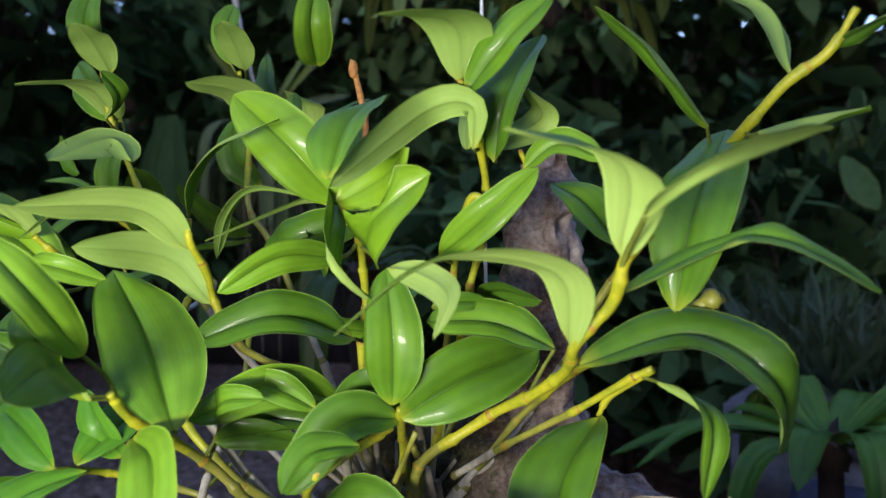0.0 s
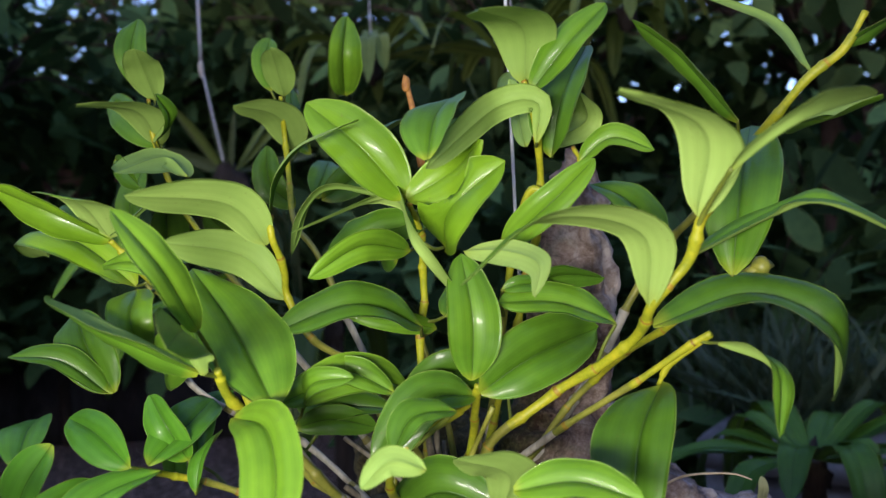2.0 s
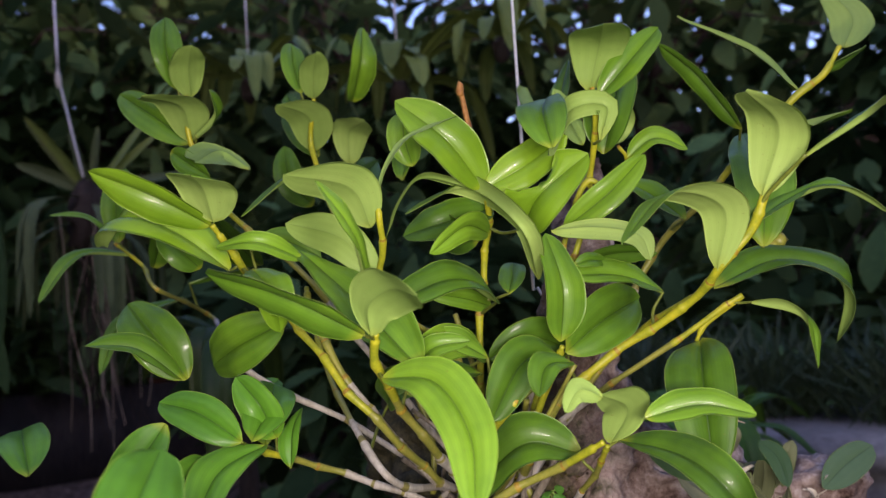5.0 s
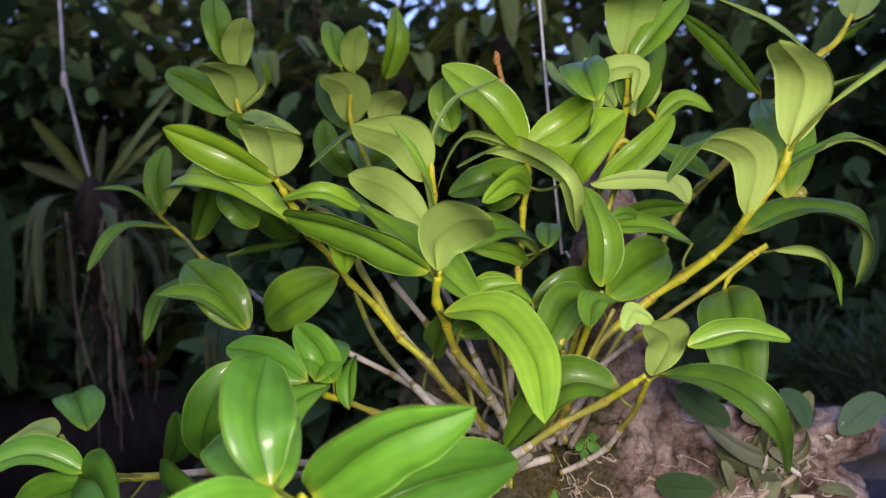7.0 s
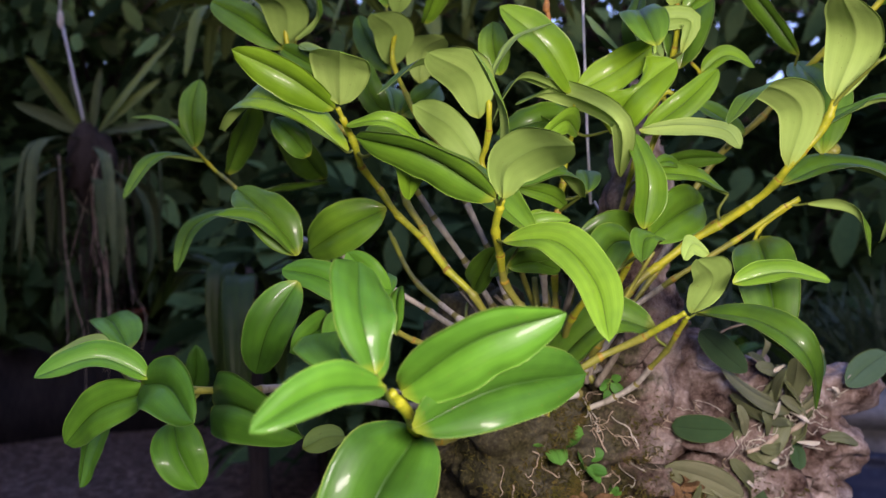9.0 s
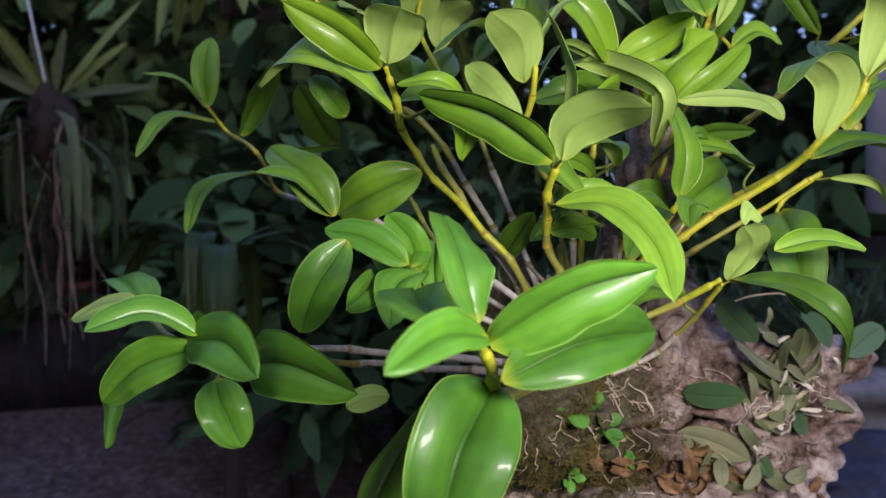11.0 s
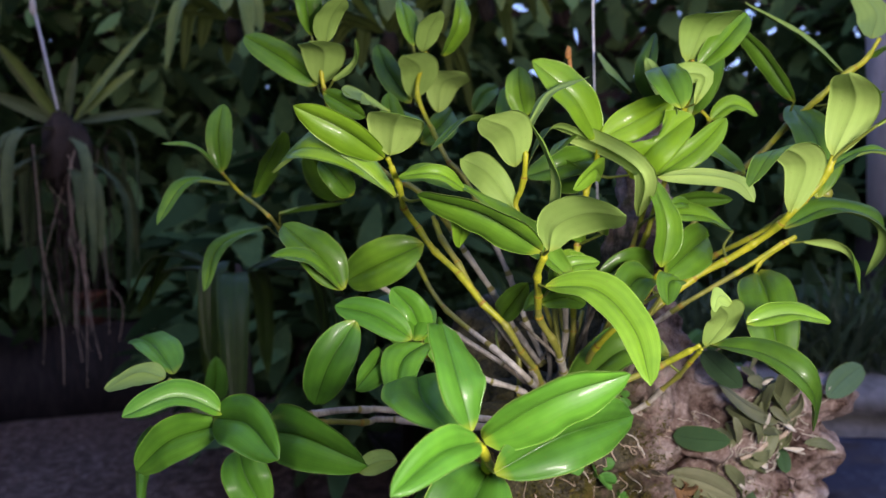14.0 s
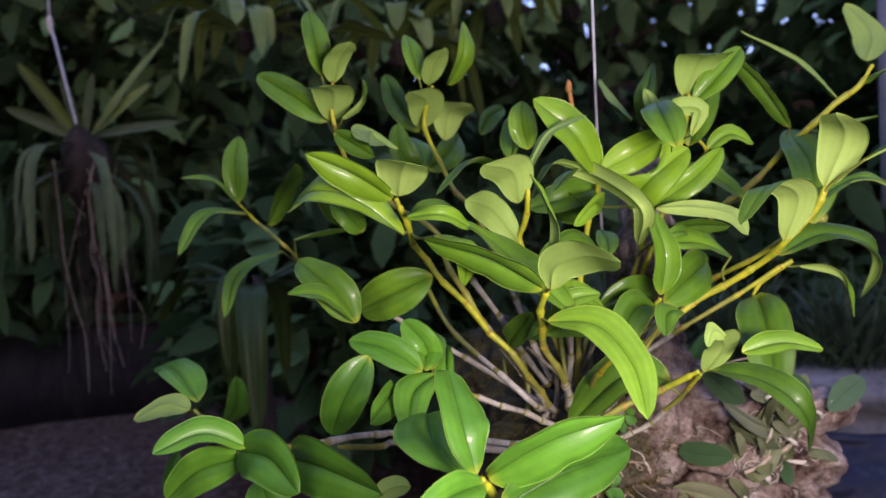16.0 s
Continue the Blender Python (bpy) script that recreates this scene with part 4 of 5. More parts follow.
leaf(cane_d, [(-0.373, 0.544, 1.252), (-0.351, 0.472, 1.262), (-0.320, 0.428, 1.248)], 0.049, (-0.600, -0.750, 0.200), fold=0.6)
leaf(cane_d, [(-0.403, 0.515, 1.248), (-0.399, 0.501, 1.227), (-0.386, 0.493, 1.201)], 0.037, (-0.105, -0.963, 0.448), fold=0.6)
leaf(cane_d, [(-0.448, 0.677, 1.286), (-0.466, 0.733, 1.300), (-0.482, 0.789, 1.313)], 0.045, (-0.008, -0.240, 0.971))
leaf(cane_d, [(-0.458, 0.598, 1.296), (-0.481, 0.619, 1.302), (-0.508, 0.634, 1.283)], 0.027, (0.493, 0.408, -0.768), fold=0.18)
leaf(cane_d, [(-0.403, 0.968, 1.187), (-0.392, 0.947, 1.219), (-0.390, 0.926, 1.258)], 0.032, (0.021, -0.856, -0.517))
leaf(cane_e, [(-0.312, 0.474, 1.352), (-0.332, 0.480, 1.319), (-0.344, 0.494, 1.282)], 0.037, (-0.213, -0.956, 0.353), fold=0.5)
leaf(cane_e, [(-0.263, 0.479, 1.333), (-0.290, 0.497, 1.351), (-0.320, 0.513, 1.362)], 0.030, (-0.233, -0.828, 0.510))
leaf(cane_e, [(-0.247, 0.490, 1.326), (-0.279, 0.460, 1.313), (-0.294, 0.426, 1.294)], 0.033, (-0.046, -0.429, 0.902))
leaf(cane_e, [(-0.256, 0.493, 1.330), (-0.242, 0.536, 1.343), (-0.235, 0.581, 1.361)], 0.037, (0.202, -0.370, 0.907))
leaf(cane_e, [(-0.285, 0.487, 1.319), (-0.305, 0.461, 1.314), (-0.322, 0.432, 1.306)], 0.026, (0.729, -0.581, 0.361))
leaf(cane_e, [(-0.245, 0.564, 1.311), (-0.248, 0.594, 1.339), (-0.230, 0.623, 1.358)], 0.031, (-0.046, -0.616, 0.786))
leaf(cane_a, [(-0.305, 0.651, 1.627), (-0.313, 0.644, 1.659), (-0.314, 0.660, 1.698)], 0.028, (0.062, -0.989, 0.132))
leaf(cane_a, [(-0.294, 0.643, 1.618), (-0.292, 0.614, 1.634), (-0.288, 0.583, 1.648)], 0.031, (-0.238, 0.430, 0.871), fold=0.18)
leaf(cane_a, [(-0.296, 0.655, 1.579), (-0.301, 0.616, 1.597), (-0.326, 0.561, 1.601)], 0.044, (0.124, 0.188, 0.974), fold=0.1, twist=0.0, wave=0.02)
leaf(cane_a, [(-0.297, 0.667, 1.580), (-0.329, 0.689, 1.609), (-0.366, 0.717, 1.640)], 0.033, (-0.443, -0.869, 0.220))
leaf(cane_a, [(-0.290, 0.624, 1.577), (-0.275, 0.610, 1.596), (-0.274, 0.590, 1.610)], 0.020, (0.913, 0.038, -0.406))
leaf(cane_a, [(-0.247, 0.575, 1.539), (-0.268, 0.587, 1.560), (-0.288, 0.533, 1.537)], 0.037, (-0.278, 0.306, -0.911), fold=0.3)
leaf(cane_a, [(-0.308, 0.586, 1.557), (-0.290, 0.570, 1.543), (-0.278, 0.553, 1.530)], 0.020, (-0.709, -0.702, 0.071))
leaf(cane_b, [(-0.193, 0.656, 1.625), (-0.198, 0.665, 1.653), (-0.197, 0.681, 1.683)], 0.024, (0.042, -0.912, 0.408))
leaf(cane_b, [(-0.181, 0.658, 1.620), (-0.182, 0.630, 1.636), (-0.182, 0.604, 1.651)], 0.028, (-0.044, 0.493, 0.869), fold=0.18)
leaf(cane_b, [(-0.178, 0.695, 1.576), (-0.187, 0.650, 1.596), (-0.218, 0.617, 1.608)], 0.042, (-0.009, 0.393, 0.920), fold=0.1, twist=0.0, wave=0.02)
leaf(cane_b, [(-0.132, 0.723, 1.634), (-0.130, 0.685, 1.665), (-0.122, 0.686, 1.701)], 0.037, (0.436, -0.762, -0.479))
leaf(cane_b, [(-0.138, 0.726, 1.566), (-0.142, 0.700, 1.592), (-0.133, 0.648, 1.599)], 0.039, (0.234, 0.395, 0.888), fold=0.1, twist=0.0, wave=0.02)
leaf(cane_b, [(-0.170, 0.733, 1.577), (-0.186, 0.760, 1.615), (-0.199, 0.779, 1.657)], 0.030, (-0.602, -0.766, 0.228))
leaf(cane_b, [(-0.166, 0.732, 1.531), (-0.163, 0.765, 1.554), (-0.159, 0.797, 1.580)], 0.032, (0.224, -0.604, 0.765))
leaf(cane_b, [(-0.160, 0.730, 1.529), (-0.127, 0.752, 1.553), (-0.097, 0.775, 1.578)], 0.036, (0.401, -0.869, 0.290))
leaf(cane_h, [(0.159, 0.472, 1.549), (0.131, 0.481, 1.602), (0.091, 0.486, 1.623)], 0.028, (-0.736, -0.003, -0.677))
leaf(cane_h, [(0.049, 0.471, 1.526), (0.070, 0.464, 1.538), (0.096, 0.457, 1.531)], 0.020, (-0.284, -0.730, 0.622))
leaf(cane_h, [(0.112, 0.493, 1.475), (0.094, 0.525, 1.499), (0.073, 0.544, 1.519)], 0.031, (-0.033, -0.666, 0.745))
leaf(cane_x, [(-0.020, 0.402, 1.319), (-0.019, 0.375, 1.343), (-0.048, 0.357, 1.363)], 0.031, (0.114, 0.649, 0.752), fold=0.18)
leaf(cane_x, [(-0.018, 0.356, 1.343), (0.014, 0.344, 1.347), (0.041, 0.327, 1.345)], 0.025, (-0.200, -0.550, 0.800))
leaf(cane_x, [(-0.008, 0.412, 1.317), (0.014, 0.372, 1.308), (0.030, 0.345, 1.286), (0.058, 0.358, 1.248)], 0.034, (0.000, -0.650, 0.750))
leaf(cane_x, [(-0.020, 0.452, 1.301), (-0.057, 0.469, 1.304), (-0.104, 0.504, 1.258)], 0.047, (-0.598, -0.381, 0.705))
leaf(cane_x, [(-0.063, 0.324, 1.365), (-0.079, 0.317, 1.372), (-0.093, 0.311, 1.362)], 0.014, (-0.369, 0.889, -0.270), fold=0.18)
leaf(cane_q, [(-0.029, 0.458, 1.374), (-0.063, 0.448, 1.370), (-0.095, 0.429, 1.338)], 0.034, (-0.047, -0.732, 0.680))
leaf(cane_q, [(-0.045, 0.402, 1.376), (-0.069, 0.389, 1.374), (-0.081, 0.373, 1.362)], 0.022, (0.004, -0.461, 0.887))
leaf(cane_q, [(-0.008, 0.464, 1.442), (0.004, 0.465, 1.444), (0.025, 0.473, 1.444)], 0.013, (0.212, -0.874, 0.436))
leaf(cane_q, [(-0.046, 0.511, 1.422), (-0.033, 0.534, 1.434), (-0.023, 0.556, 1.449)], 0.023, (-0.148, -0.444, 0.884))
leaf(cane_g, [(-0.078, 0.485, 1.468), (-0.084, 0.527, 1.481), (-0.088, 0.571, 1.488)], 0.038, (-0.954, -0.042, -0.298))
leaf(cane_s, [(-0.145, 0.549, 1.336), (-0.144, 0.521, 1.354), (-0.146, 0.492, 1.373)], 0.025, (-0.847, -0.285, -0.449))
leaf(cane_b, [(0.030, 0.573, 1.570), (0.030, 0.599, 1.603), (0.032, 0.641, 1.626)], 0.036, (-0.659, 0.483, -0.577))
leaf(cane_b, [(-0.041, 0.840, 1.586), (-0.020, 0.853, 1.612), (0.010, 0.863, 1.630)], 0.027, (0.039, -0.901, 0.432))
leaf(cane_b, [(-0.111, 0.596, 1.530), (-0.092, 0.612, 1.565), (-0.071, 0.630, 1.592)], 0.032, (-0.671, -0.380, 0.637))
leaf(cane_e, [(-0.229, 0.508, 1.304), (-0.224, 0.519, 1.326), (-0.218, 0.538, 1.343)], 0.020, (-0.625, -0.513, 0.588))
leaf(cane_p, [(-0.249, 0.549, 1.470), (-0.224, 0.537, 1.473), (-0.196, 0.524, 1.462)], 0.024, (-0.216, -0.681, 0.699))
leaf(cane_s, [(-0.148, 0.462, 1.358), (-0.124, 0.468, 1.361), (-0.095, 0.471, 1.353)], 0.020, (0.171, -0.980, 0.100))
leaf(cane_m, [(-0.160, 0.470, 1.486), (-0.212, 0.456, 1.510), (-0.255, 0.443, 1.491)], 0.016, (-0.401, -0.010, 1.497))
leaf(cane_g, [(-0.055, 0.512, 1.493), (-0.099, 0.507, 1.480), (-0.130, 0.519, 1.475)], 0.036, (-0.502, -0.864, 0.454))
leaf(cane_p, [(-0.215, 0.469, 1.458), (-0.246, 0.459, 1.469), (-0.273, 0.470, 1.470)], 0.017, (-0.353, -0.935, 0.565))
leaf(cane_e, [(-0.310, 0.488, 1.224), (-0.294, 0.482, 1.232), (-0.279, 0.476, 1.233)], 0.020, (0.259, 0.911, -0.321), fold=0.18)
leaf(cane_g, [(-0.110, 0.556, 1.536), (-0.115, 0.558, 1.562), (-0.115, 0.559, 1.587)], 0.029, (-0.453, -0.879, 0.152))
leaf(cane_e, [(-0.238, 0.522, 1.325), (-0.249, 0.516, 1.352), (-0.265, 0.523, 1.373)], 0.030, (-0.318, -0.938, 0.439))
leaf(cane_s, [(-0.141, 0.455, 1.373), (-0.129, 0.440, 1.389), (-0.107, 0.432, 1.394)], 0.019, (-0.511, -0.855, 0.687))
leaf(cane_p, [(-0.289, 0.566, 1.458), (-0.305, 0.562, 1.475), (-0.318, 0.567, 1.491)], 0.025, (-0.229, -0.973, 0.261))
leaf(cane_b, [(-0.183, 0.699, 1.520), (-0.204, 0.697, 1.545), (-0.209, 0.700, 1.582)], 0.030, (-0.303, -0.946, 0.188))

# old flower spike and the stub of another
bm = bmesh.new()
tube(bm, [(-0.058, 0.535, 1.535), (-0.060, 0.545, 1.565), (-0.066, 0.543, 1.597)], 0.0032, 8, 12, (1.0, 0.7), 0.25, seed=8)
lump(bm, (-0.067, 0.542, 1.600), (0.0035, 0.0035, 0.007), 0.3, 8.0, detail=2, seed=6)
part("flower_spike", bm, (BUD,), orchid, "brown withered stump of a flower spike")
bm = bmesh.new()
tube(bm, [(0.128, 0.435, 1.440), (0.138, 0.430, 1.444), (0.148, 0.426, 1.450)], 0.005, 8, 8, (1.0, 0.8), 0.3, seed=9)
lump(bm, (0.149, 0.425, 1.451), (0.0065, 0.0065, 0.0065), 0.4, 8.0, detail=2, seed=7)
part("cane_stub", bm, (CANE_GREEN,), orchid, "short knobbly cane tip")

# ---- the driftwood ----
driftwood = thing("driftwood", "gnarled weathered brown driftwood hung on a wire", "driftwood")


# dark crevices and holes in the wood's face: from x, z to x, z, and half width
CREVICES = ((0.005, 1.148, 0.055, 1.163, 0.009), (0.055, 1.163, 0.115, 1.146, 0.008), (0.128, 1.038, 0.134, 1.024, 0.010), (0.045, 1.036, 0.066, 1.038, 0.009), (-0.035, 1.19, -0.075, 1.165, 0.010), (0.17, 1.09, 0.14, 1.06, 0.008), (0.225, 1.13, 0.235, 1.105, 0.006), (0.03, 1.235, 0.05, 1.265, 0.009))


def wood_part(name, lumps, label=""):
    """Lumps grown into one gnarled mesh, with ridges, pits and grain in its skin."""
    bm = bmesh.new()
    for centre, size, turn, sd in lumps:
        lump(bm, centre, size, 0.28, 7.0, turn, 4, sd)
    rough = part(name, bm, WOOD)
    voxel = rough.modifiers.new("union", "REMESH")
    voxel.mode, voxel.voxel_size = "VOXEL", 0.0045
    bpy.context.view_layer.update()
    me = bpy.data.meshes.new_from_object(rough.evaluated_get(bpy.context.evaluated_depsgraph_get()))
    bpy.data.objects.remove(rough)
    normals = [v.normal.copy() for v in me.vertices]
    for v, nm in zip(me.vertices, normals):
        q = v.co
        ridge = 1 - abs(noise.noise(Vector((q.x * 26, q.y * 26, q.z * 60)))) * 2
        pit = max(0.0, noise.noise(q * 34.0) - 0.25)
        crevice = 0.0
        for ax, az, bx, bz, w in CREVICES:
            k = max(0.0, min(1.0, ((q.x - ax) * (bx - ax) + (q.z - az) * (bz - az)) / ((bx - ax) ** 2 + (bz - az) ** 2)))
            gap = math.hypot(q.x - ax - k * (bx - ax), (q.z - az - k * (bz - az)) * 1.3) * (1 + 0.5 * noise.noise(q * 70))
            crevice = max(crevice, math.exp(-((gap / w) ** 2)))
        if nm.y < 0.3:
            v.co += nm * (-0.034 * crevice)
        v.co += nm * (0.010 * noise.noise(q * 19) + 0.005 * ridge - 0.026 * pit + 0.003 * noise.noise(q * 90))
    for p in me.polygons:
        p.use_smooth = True
    ob = new(name, me)
    ob.parent = driftwood
    return tagged(ob, label)


body = wood_part("burl", (
    ((0.03, 0.655, 1.15), (0.17, 0.10, 0.10), (0, 0, 0), 1),
    ((0.17, 0.615, 1.165), (0.11, 0.08, 0.09), (0, 10, 0), 2),
    ((0.285, 0.565, 1.207), (0.060, 0.035, 0.024), (0, -8, 0), 3),
    ((0.265, 0.57, 1.150), (0.050, 0.04, 0.030), (0, 15, 0), 4),
    ((0.235, 0.57, 1.110), (0.050, 0.04, 0.026), (0, 20, 0), 5),
    ((0.20, 0.57, 1.065), (0.060, 0.04, 0.036), (0, 10, 0), 6),
    ((0.12, 0.585, 1.035), (0.08, 0.05, 0.040), (0, 0, 0), 16),
    ((-0.075, 0.615, 1.175), (0.075, 0.07, 0.08), (0, 0, 0), 7),
    ((0.02, 0.60, 1.060), (0.17, 0.06, 0.034), (0, -6, 0), 8),
    ((0.12, 0.61, 1.235), (0.07, 0.05, 0.045), (0, 20, 0), 9),
    ((0.05, 0.60, 1.27), (0.06, 0.05, 0.07), (0, 0, 0), 11),
    ((-0.06, 0.74, 1.26), (0.07, 0.07, 0.07), (0, 0, 0), 12),
    ((0.10, 0.59, 1.20), (0.028, 0.03, 0.030), (0, 0, 0), 13),
    ((0.0, 0.66, 1.0), (0.14, 0.08, 0.10), (0, 0, 0), 14),
))
wood_part("upright_stump", (((0.065, 0.615, 1.38), (0.036, 0.034, 0.16), (4, 6, 0), 10), ((0.06, 0.61, 1.30), (0.048, 0.042, 0.06), (0, 0, 0), 17)), "upright brown stump that rises behind the canes")
me = body.data

from mathutils.bvhtree import BVHTree

tree_of_wood = BVHTree.FromPolygons([v.co.copy() for v in me.vertices], [tuple(p.vertices) for p in me.polygons])


def on_wood(x, z, lift=0.0):
    """The place on the driftwood's front at x and z, and its normal."""
    hit, nm, _, _ = tree_of_wood.ray_cast(Vector((x, 0.2, z)), Vector((0, 1, 0)))
    if hit is None:
        hit, nm, _, _ = tree_of_wood.find_nearest(Vector((x, 0.5, z)))
    nm = nm if nm.y < 0 else -nm
    return hit + nm * lift, nm


# the wire that it hangs on
bm = bmesh.new()
tube(bm, [(0.026, 0.640, 2.93), (0.0255, 0.638, 2.2), (0.025, 0.636, 1.50), (0.03, 0.632, 1.42), (0.045, 0.626, 1.39)], 0.0016, 8, 40)
hanging_wire = tagged(part("hanging_wire", bm, METAL), "straight grey metal wire that holds the driftwood", "wire")

# moss on the wood's face
r = random.Random(12)
bm = bmesh.new()
for k in range(11000):
    x, z = r.gauss(-0.045, 0.05), r.gauss(1.165, 0.042)
    if k % 3 == 0:
        x, z = r.gauss(0.03, 0.075), r.gauss(1.112, 0.014)
    p, nm = on_wood(x, z, -0.001)
    if noise.noise(p * 22) < -0.12 or p.y > 0.64:
        continue
    d = (nm + Vector((r.gauss(0, 0.5), r.gauss(0, 0.5), r.gauss(0, 0.5)))).normalized() * r.uniform(0.002, 0.010)
    s = d.orthogonal().normalized() * 0.0009
    a, b, c = bm.verts.new(p - s), bm.verts.new(p + s), bm.verts.new(p + d)
    bm.faces.new((a, b, c))
tagged(part("moss", bm, MOSS), "patchy olive brown moss on the driftwood", "moss", kind="stuff")


def wander(r, start, way, length, steps=7, curl=0.6, keep=True):
    """A wandering line for a root, kept near the wood's face."""
    pts, p, d = [Vector(start)], Vector(start), Vector(way).normalized()
    for k in range(steps):
        d = (d + Vector((r.gauss(0, curl), r.gauss(0, curl * 0.4), r.gauss(0, curl)))).normalized()
        p = p + d * length / steps
        if keep:
            q, nm = on_wood(p.x, p.z, 0.0012)
            if (q - p).length < 0.05:
                p = q + nm * r.uniform(0, 0.004)
        pts.append(p.copy())
    return pts


# bare roots that spread over the wood from the orchid's foot
r = random.Random(21)
for k in range(54):
    x, z = -0.01 + r.gauss(0, 0.055), 1.175 + r.gauss(0, 0.032)
    p, nm = on_wood(x, z, 0.001)
    bm = bmesh.new()
    tube(bm, wander(r, p, (r.gauss(0, 1), 0, -0.8), r.uniform(0.02, 0.05), 7, 1.0), r.uniform(0.0004, 0.0009), 6, 16, (1.0, 0.4), 0.2, seed=k)
    part("root", bm, (PALE_ROOT if k % 4 == 0 else ROOT,), orchid)
for a, b, c, w in (((-0.09, 0.52, 1.25), (-0.05, 0.56, 1.24), (0.0, 0.58, 1.25), 0.004),):
    bm = bmesh.new()
    tube(bm, [a, b, c], w, 8, 18, (0.8, 1.0), 0.08, seed=4)
    part("old_cane", bm, (SHEATH,), orchid, "leafless old cane in papery grey sheaths")

# leafless old canes that stand among the others, most in the shadow-darkened sheath colour
r = random.Random(77)
for k in range(22):
    a = CLUMP + Vector((r.uniform(-0.05, 0.05), r.uniform(-0.03, 0.05), -0.015))
    d = Vector((r.gauss(-0.15, 0.45), r.gauss(-0.12, 0.3), 1.0)).normalized() * r.uniform(0.06, 0.17)
    bm = bmesh.new()
    tube(bm, [a, a + d * 0.5 + Vector((r.gauss(0, 0.006), r.gauss(0, 0.006), 0)), a + d], r.uniform(0.0022, 0.0038), 8, 20, (1.0, 0.75), 0.14, seed=k)
    part("old_cane", bm, (SHADED_OLD_SHEATH if k % 3 else CANE_GREEN,), orchid, "leafless old cane in papery grey sheaths" if k % 3 else "")

# ---- the small orchid on the same wood ----
small = thing("small_orchid", "small dull green orchid with pale roots on driftwood", "orchid")


def small_leaf(points, width, up, dull=False):
    bm = bmesh.new()
    blade(bm, points, width, up, 0.2, 0.0012, (0.5, 0.8), 14)
    return part("leaf", bm, (DULL_LEAF, DULL_LEAF) if dull else (SMALL_LEAF, DULL_LEAF), small)


small_leaf([(0.093, 0.497, 1.196), (0.082, 0.528, 1.191), (0.071, 0.562, 1.188)], 0.027, (-0.935, -0.283, 0.214), False)
small_leaf([(0.129, 0.519, 1.245), (0.099, 0.516, 1.267), (0.071, 0.513, 1.290)], 0.027, (-0.156, -0.929, -0.335), False)
small_leaf([(0.251, 0.515, 1.222), (0.287, 0.525, 1.236), (0.326, 0.531, 1.249)], 0.031, (-0.055, -0.796, 0.603), False)
small_leaf([(0.186, 0.482, 1.240), (0.191, 0.499, 1.261), (0.188, 0.518, 1.272)], 0.018, (-0.590, -0.517, 0.620), False)
small_leaf([(0.130, 0.531, 1.119), (0.094, 0.539, 1.139), (0.050, 0.545, 1.154)], 0.035, (-0.334, -0.834, -0.439), True)
small_leaf([(0.190, 0.529, 1.200), (0.147, 0.528, 1.219), (0.110, 0.534, 1.249)], 0.036, (-0.402, 0.577, -0.711), True)
small_leaf([(0.184, 0.518, 1.189), (0.152, 0.527, 1.202), (0.120, 0.533, 1.220)], 0.028, (-0.224, 0.608, -0.762), True)
small_leaf([(0.154, 0.522, 1.100), (0.160, 0.544, 1.109), (0.167, 0.563, 1.115)], 0.018, (-0.705, -0.040, 0.708), False)
small_leaf([(0.211, 0.545, 1.161), (0.201, 0.531, 1.152), (0.190, 0.517, 1.142)], 0.015, (-0.361, -0.320, 0.876), False)
r = random.Random(31)
for k in range(40):
    x, z = (r.gauss(0.19, 0.035), r.gauss(1.185, 0.026)) if k < 28 else (r.gauss(0.15, 0.035), r.gauss(1.105, 0.014))
    p, nm = on_wood(x, z, 0.004)
    d = Vector((r.uniform(-1, 0.6), -0.15, r.uniform(-0.4, 0.9))).normalized()
    s = r.uniform(0.026, 0.055)
    small_leaf([p, p + d * s * 0.5 + nm * 0.007, p + d * s + nm * 0.002], s * r.uniform(0.28, 0.42), nm + Vector((0, 0, 0.3)), True)
for k, (x, z) in enumerate(((0.15, 1.172), (0.185, 1.18), (0.215, 1.19), (0.235, 1.205))):
    p, nm = on_wood(x, z, 0.003)
    bm = bmesh.new()
    tube(bm, [p + Vector((-0.02, 0, -0.006)), p + nm * 0.003, p + Vector((0.02, 0, 0.008))], r.uniform(0.0025, 0.004), 8, 10, (0.7, 0.9), 0.25, seed=k)
    part("stem", bm, (ROOT,), small)
for k in range(11):
    x, z = r.gauss(0.19, 0.05), r.gauss(1.185, 0.034)
    p, nm = on_wood(x, z, 0.006)
    d = Vector((r.uniform(-1, 0.8), -0.3, r.uniform(-0.3, 0.9))).normalized() * r.uniform(0.012, 0.024)
    bm = bmesh.new()
    blade(bm, [p, p + d * 0.5 + nm * 0.005, p + d], r.uniform(0.003, 0.007), nm + Vector((r.uniform(-0.5, 0.5), 0, 0.4)), 0.9, 0.0005, (0.5, 0.6), 8, COARSE, 0.15, seed=k)
    part("papery_sheath", bm, (PALE_ROOT, PALE_ROOT), small, "torn white papery sheath")
for k in range(90):
    x, z = r.gauss(0.195, 0.035), r.gauss(1.185, 0.018)
    p, nm = on_wood(x, z, 0.003)
    bm = bmesh.new()
    tube(bm, wander(r, p, (r.gauss(0, 1), -0.3, -0.5), r.uniform(0.015, 0.045), 6, 1.0), r.uniform(0.0004, 0.0009), 5, 14, (1.0, 0.4), 0.2, seed=k)
    part("root", bm, (PALE_ROOT,), small)

# ---- seedlings, dry leaves and a twig on the wood ----
r = random.Random(41)


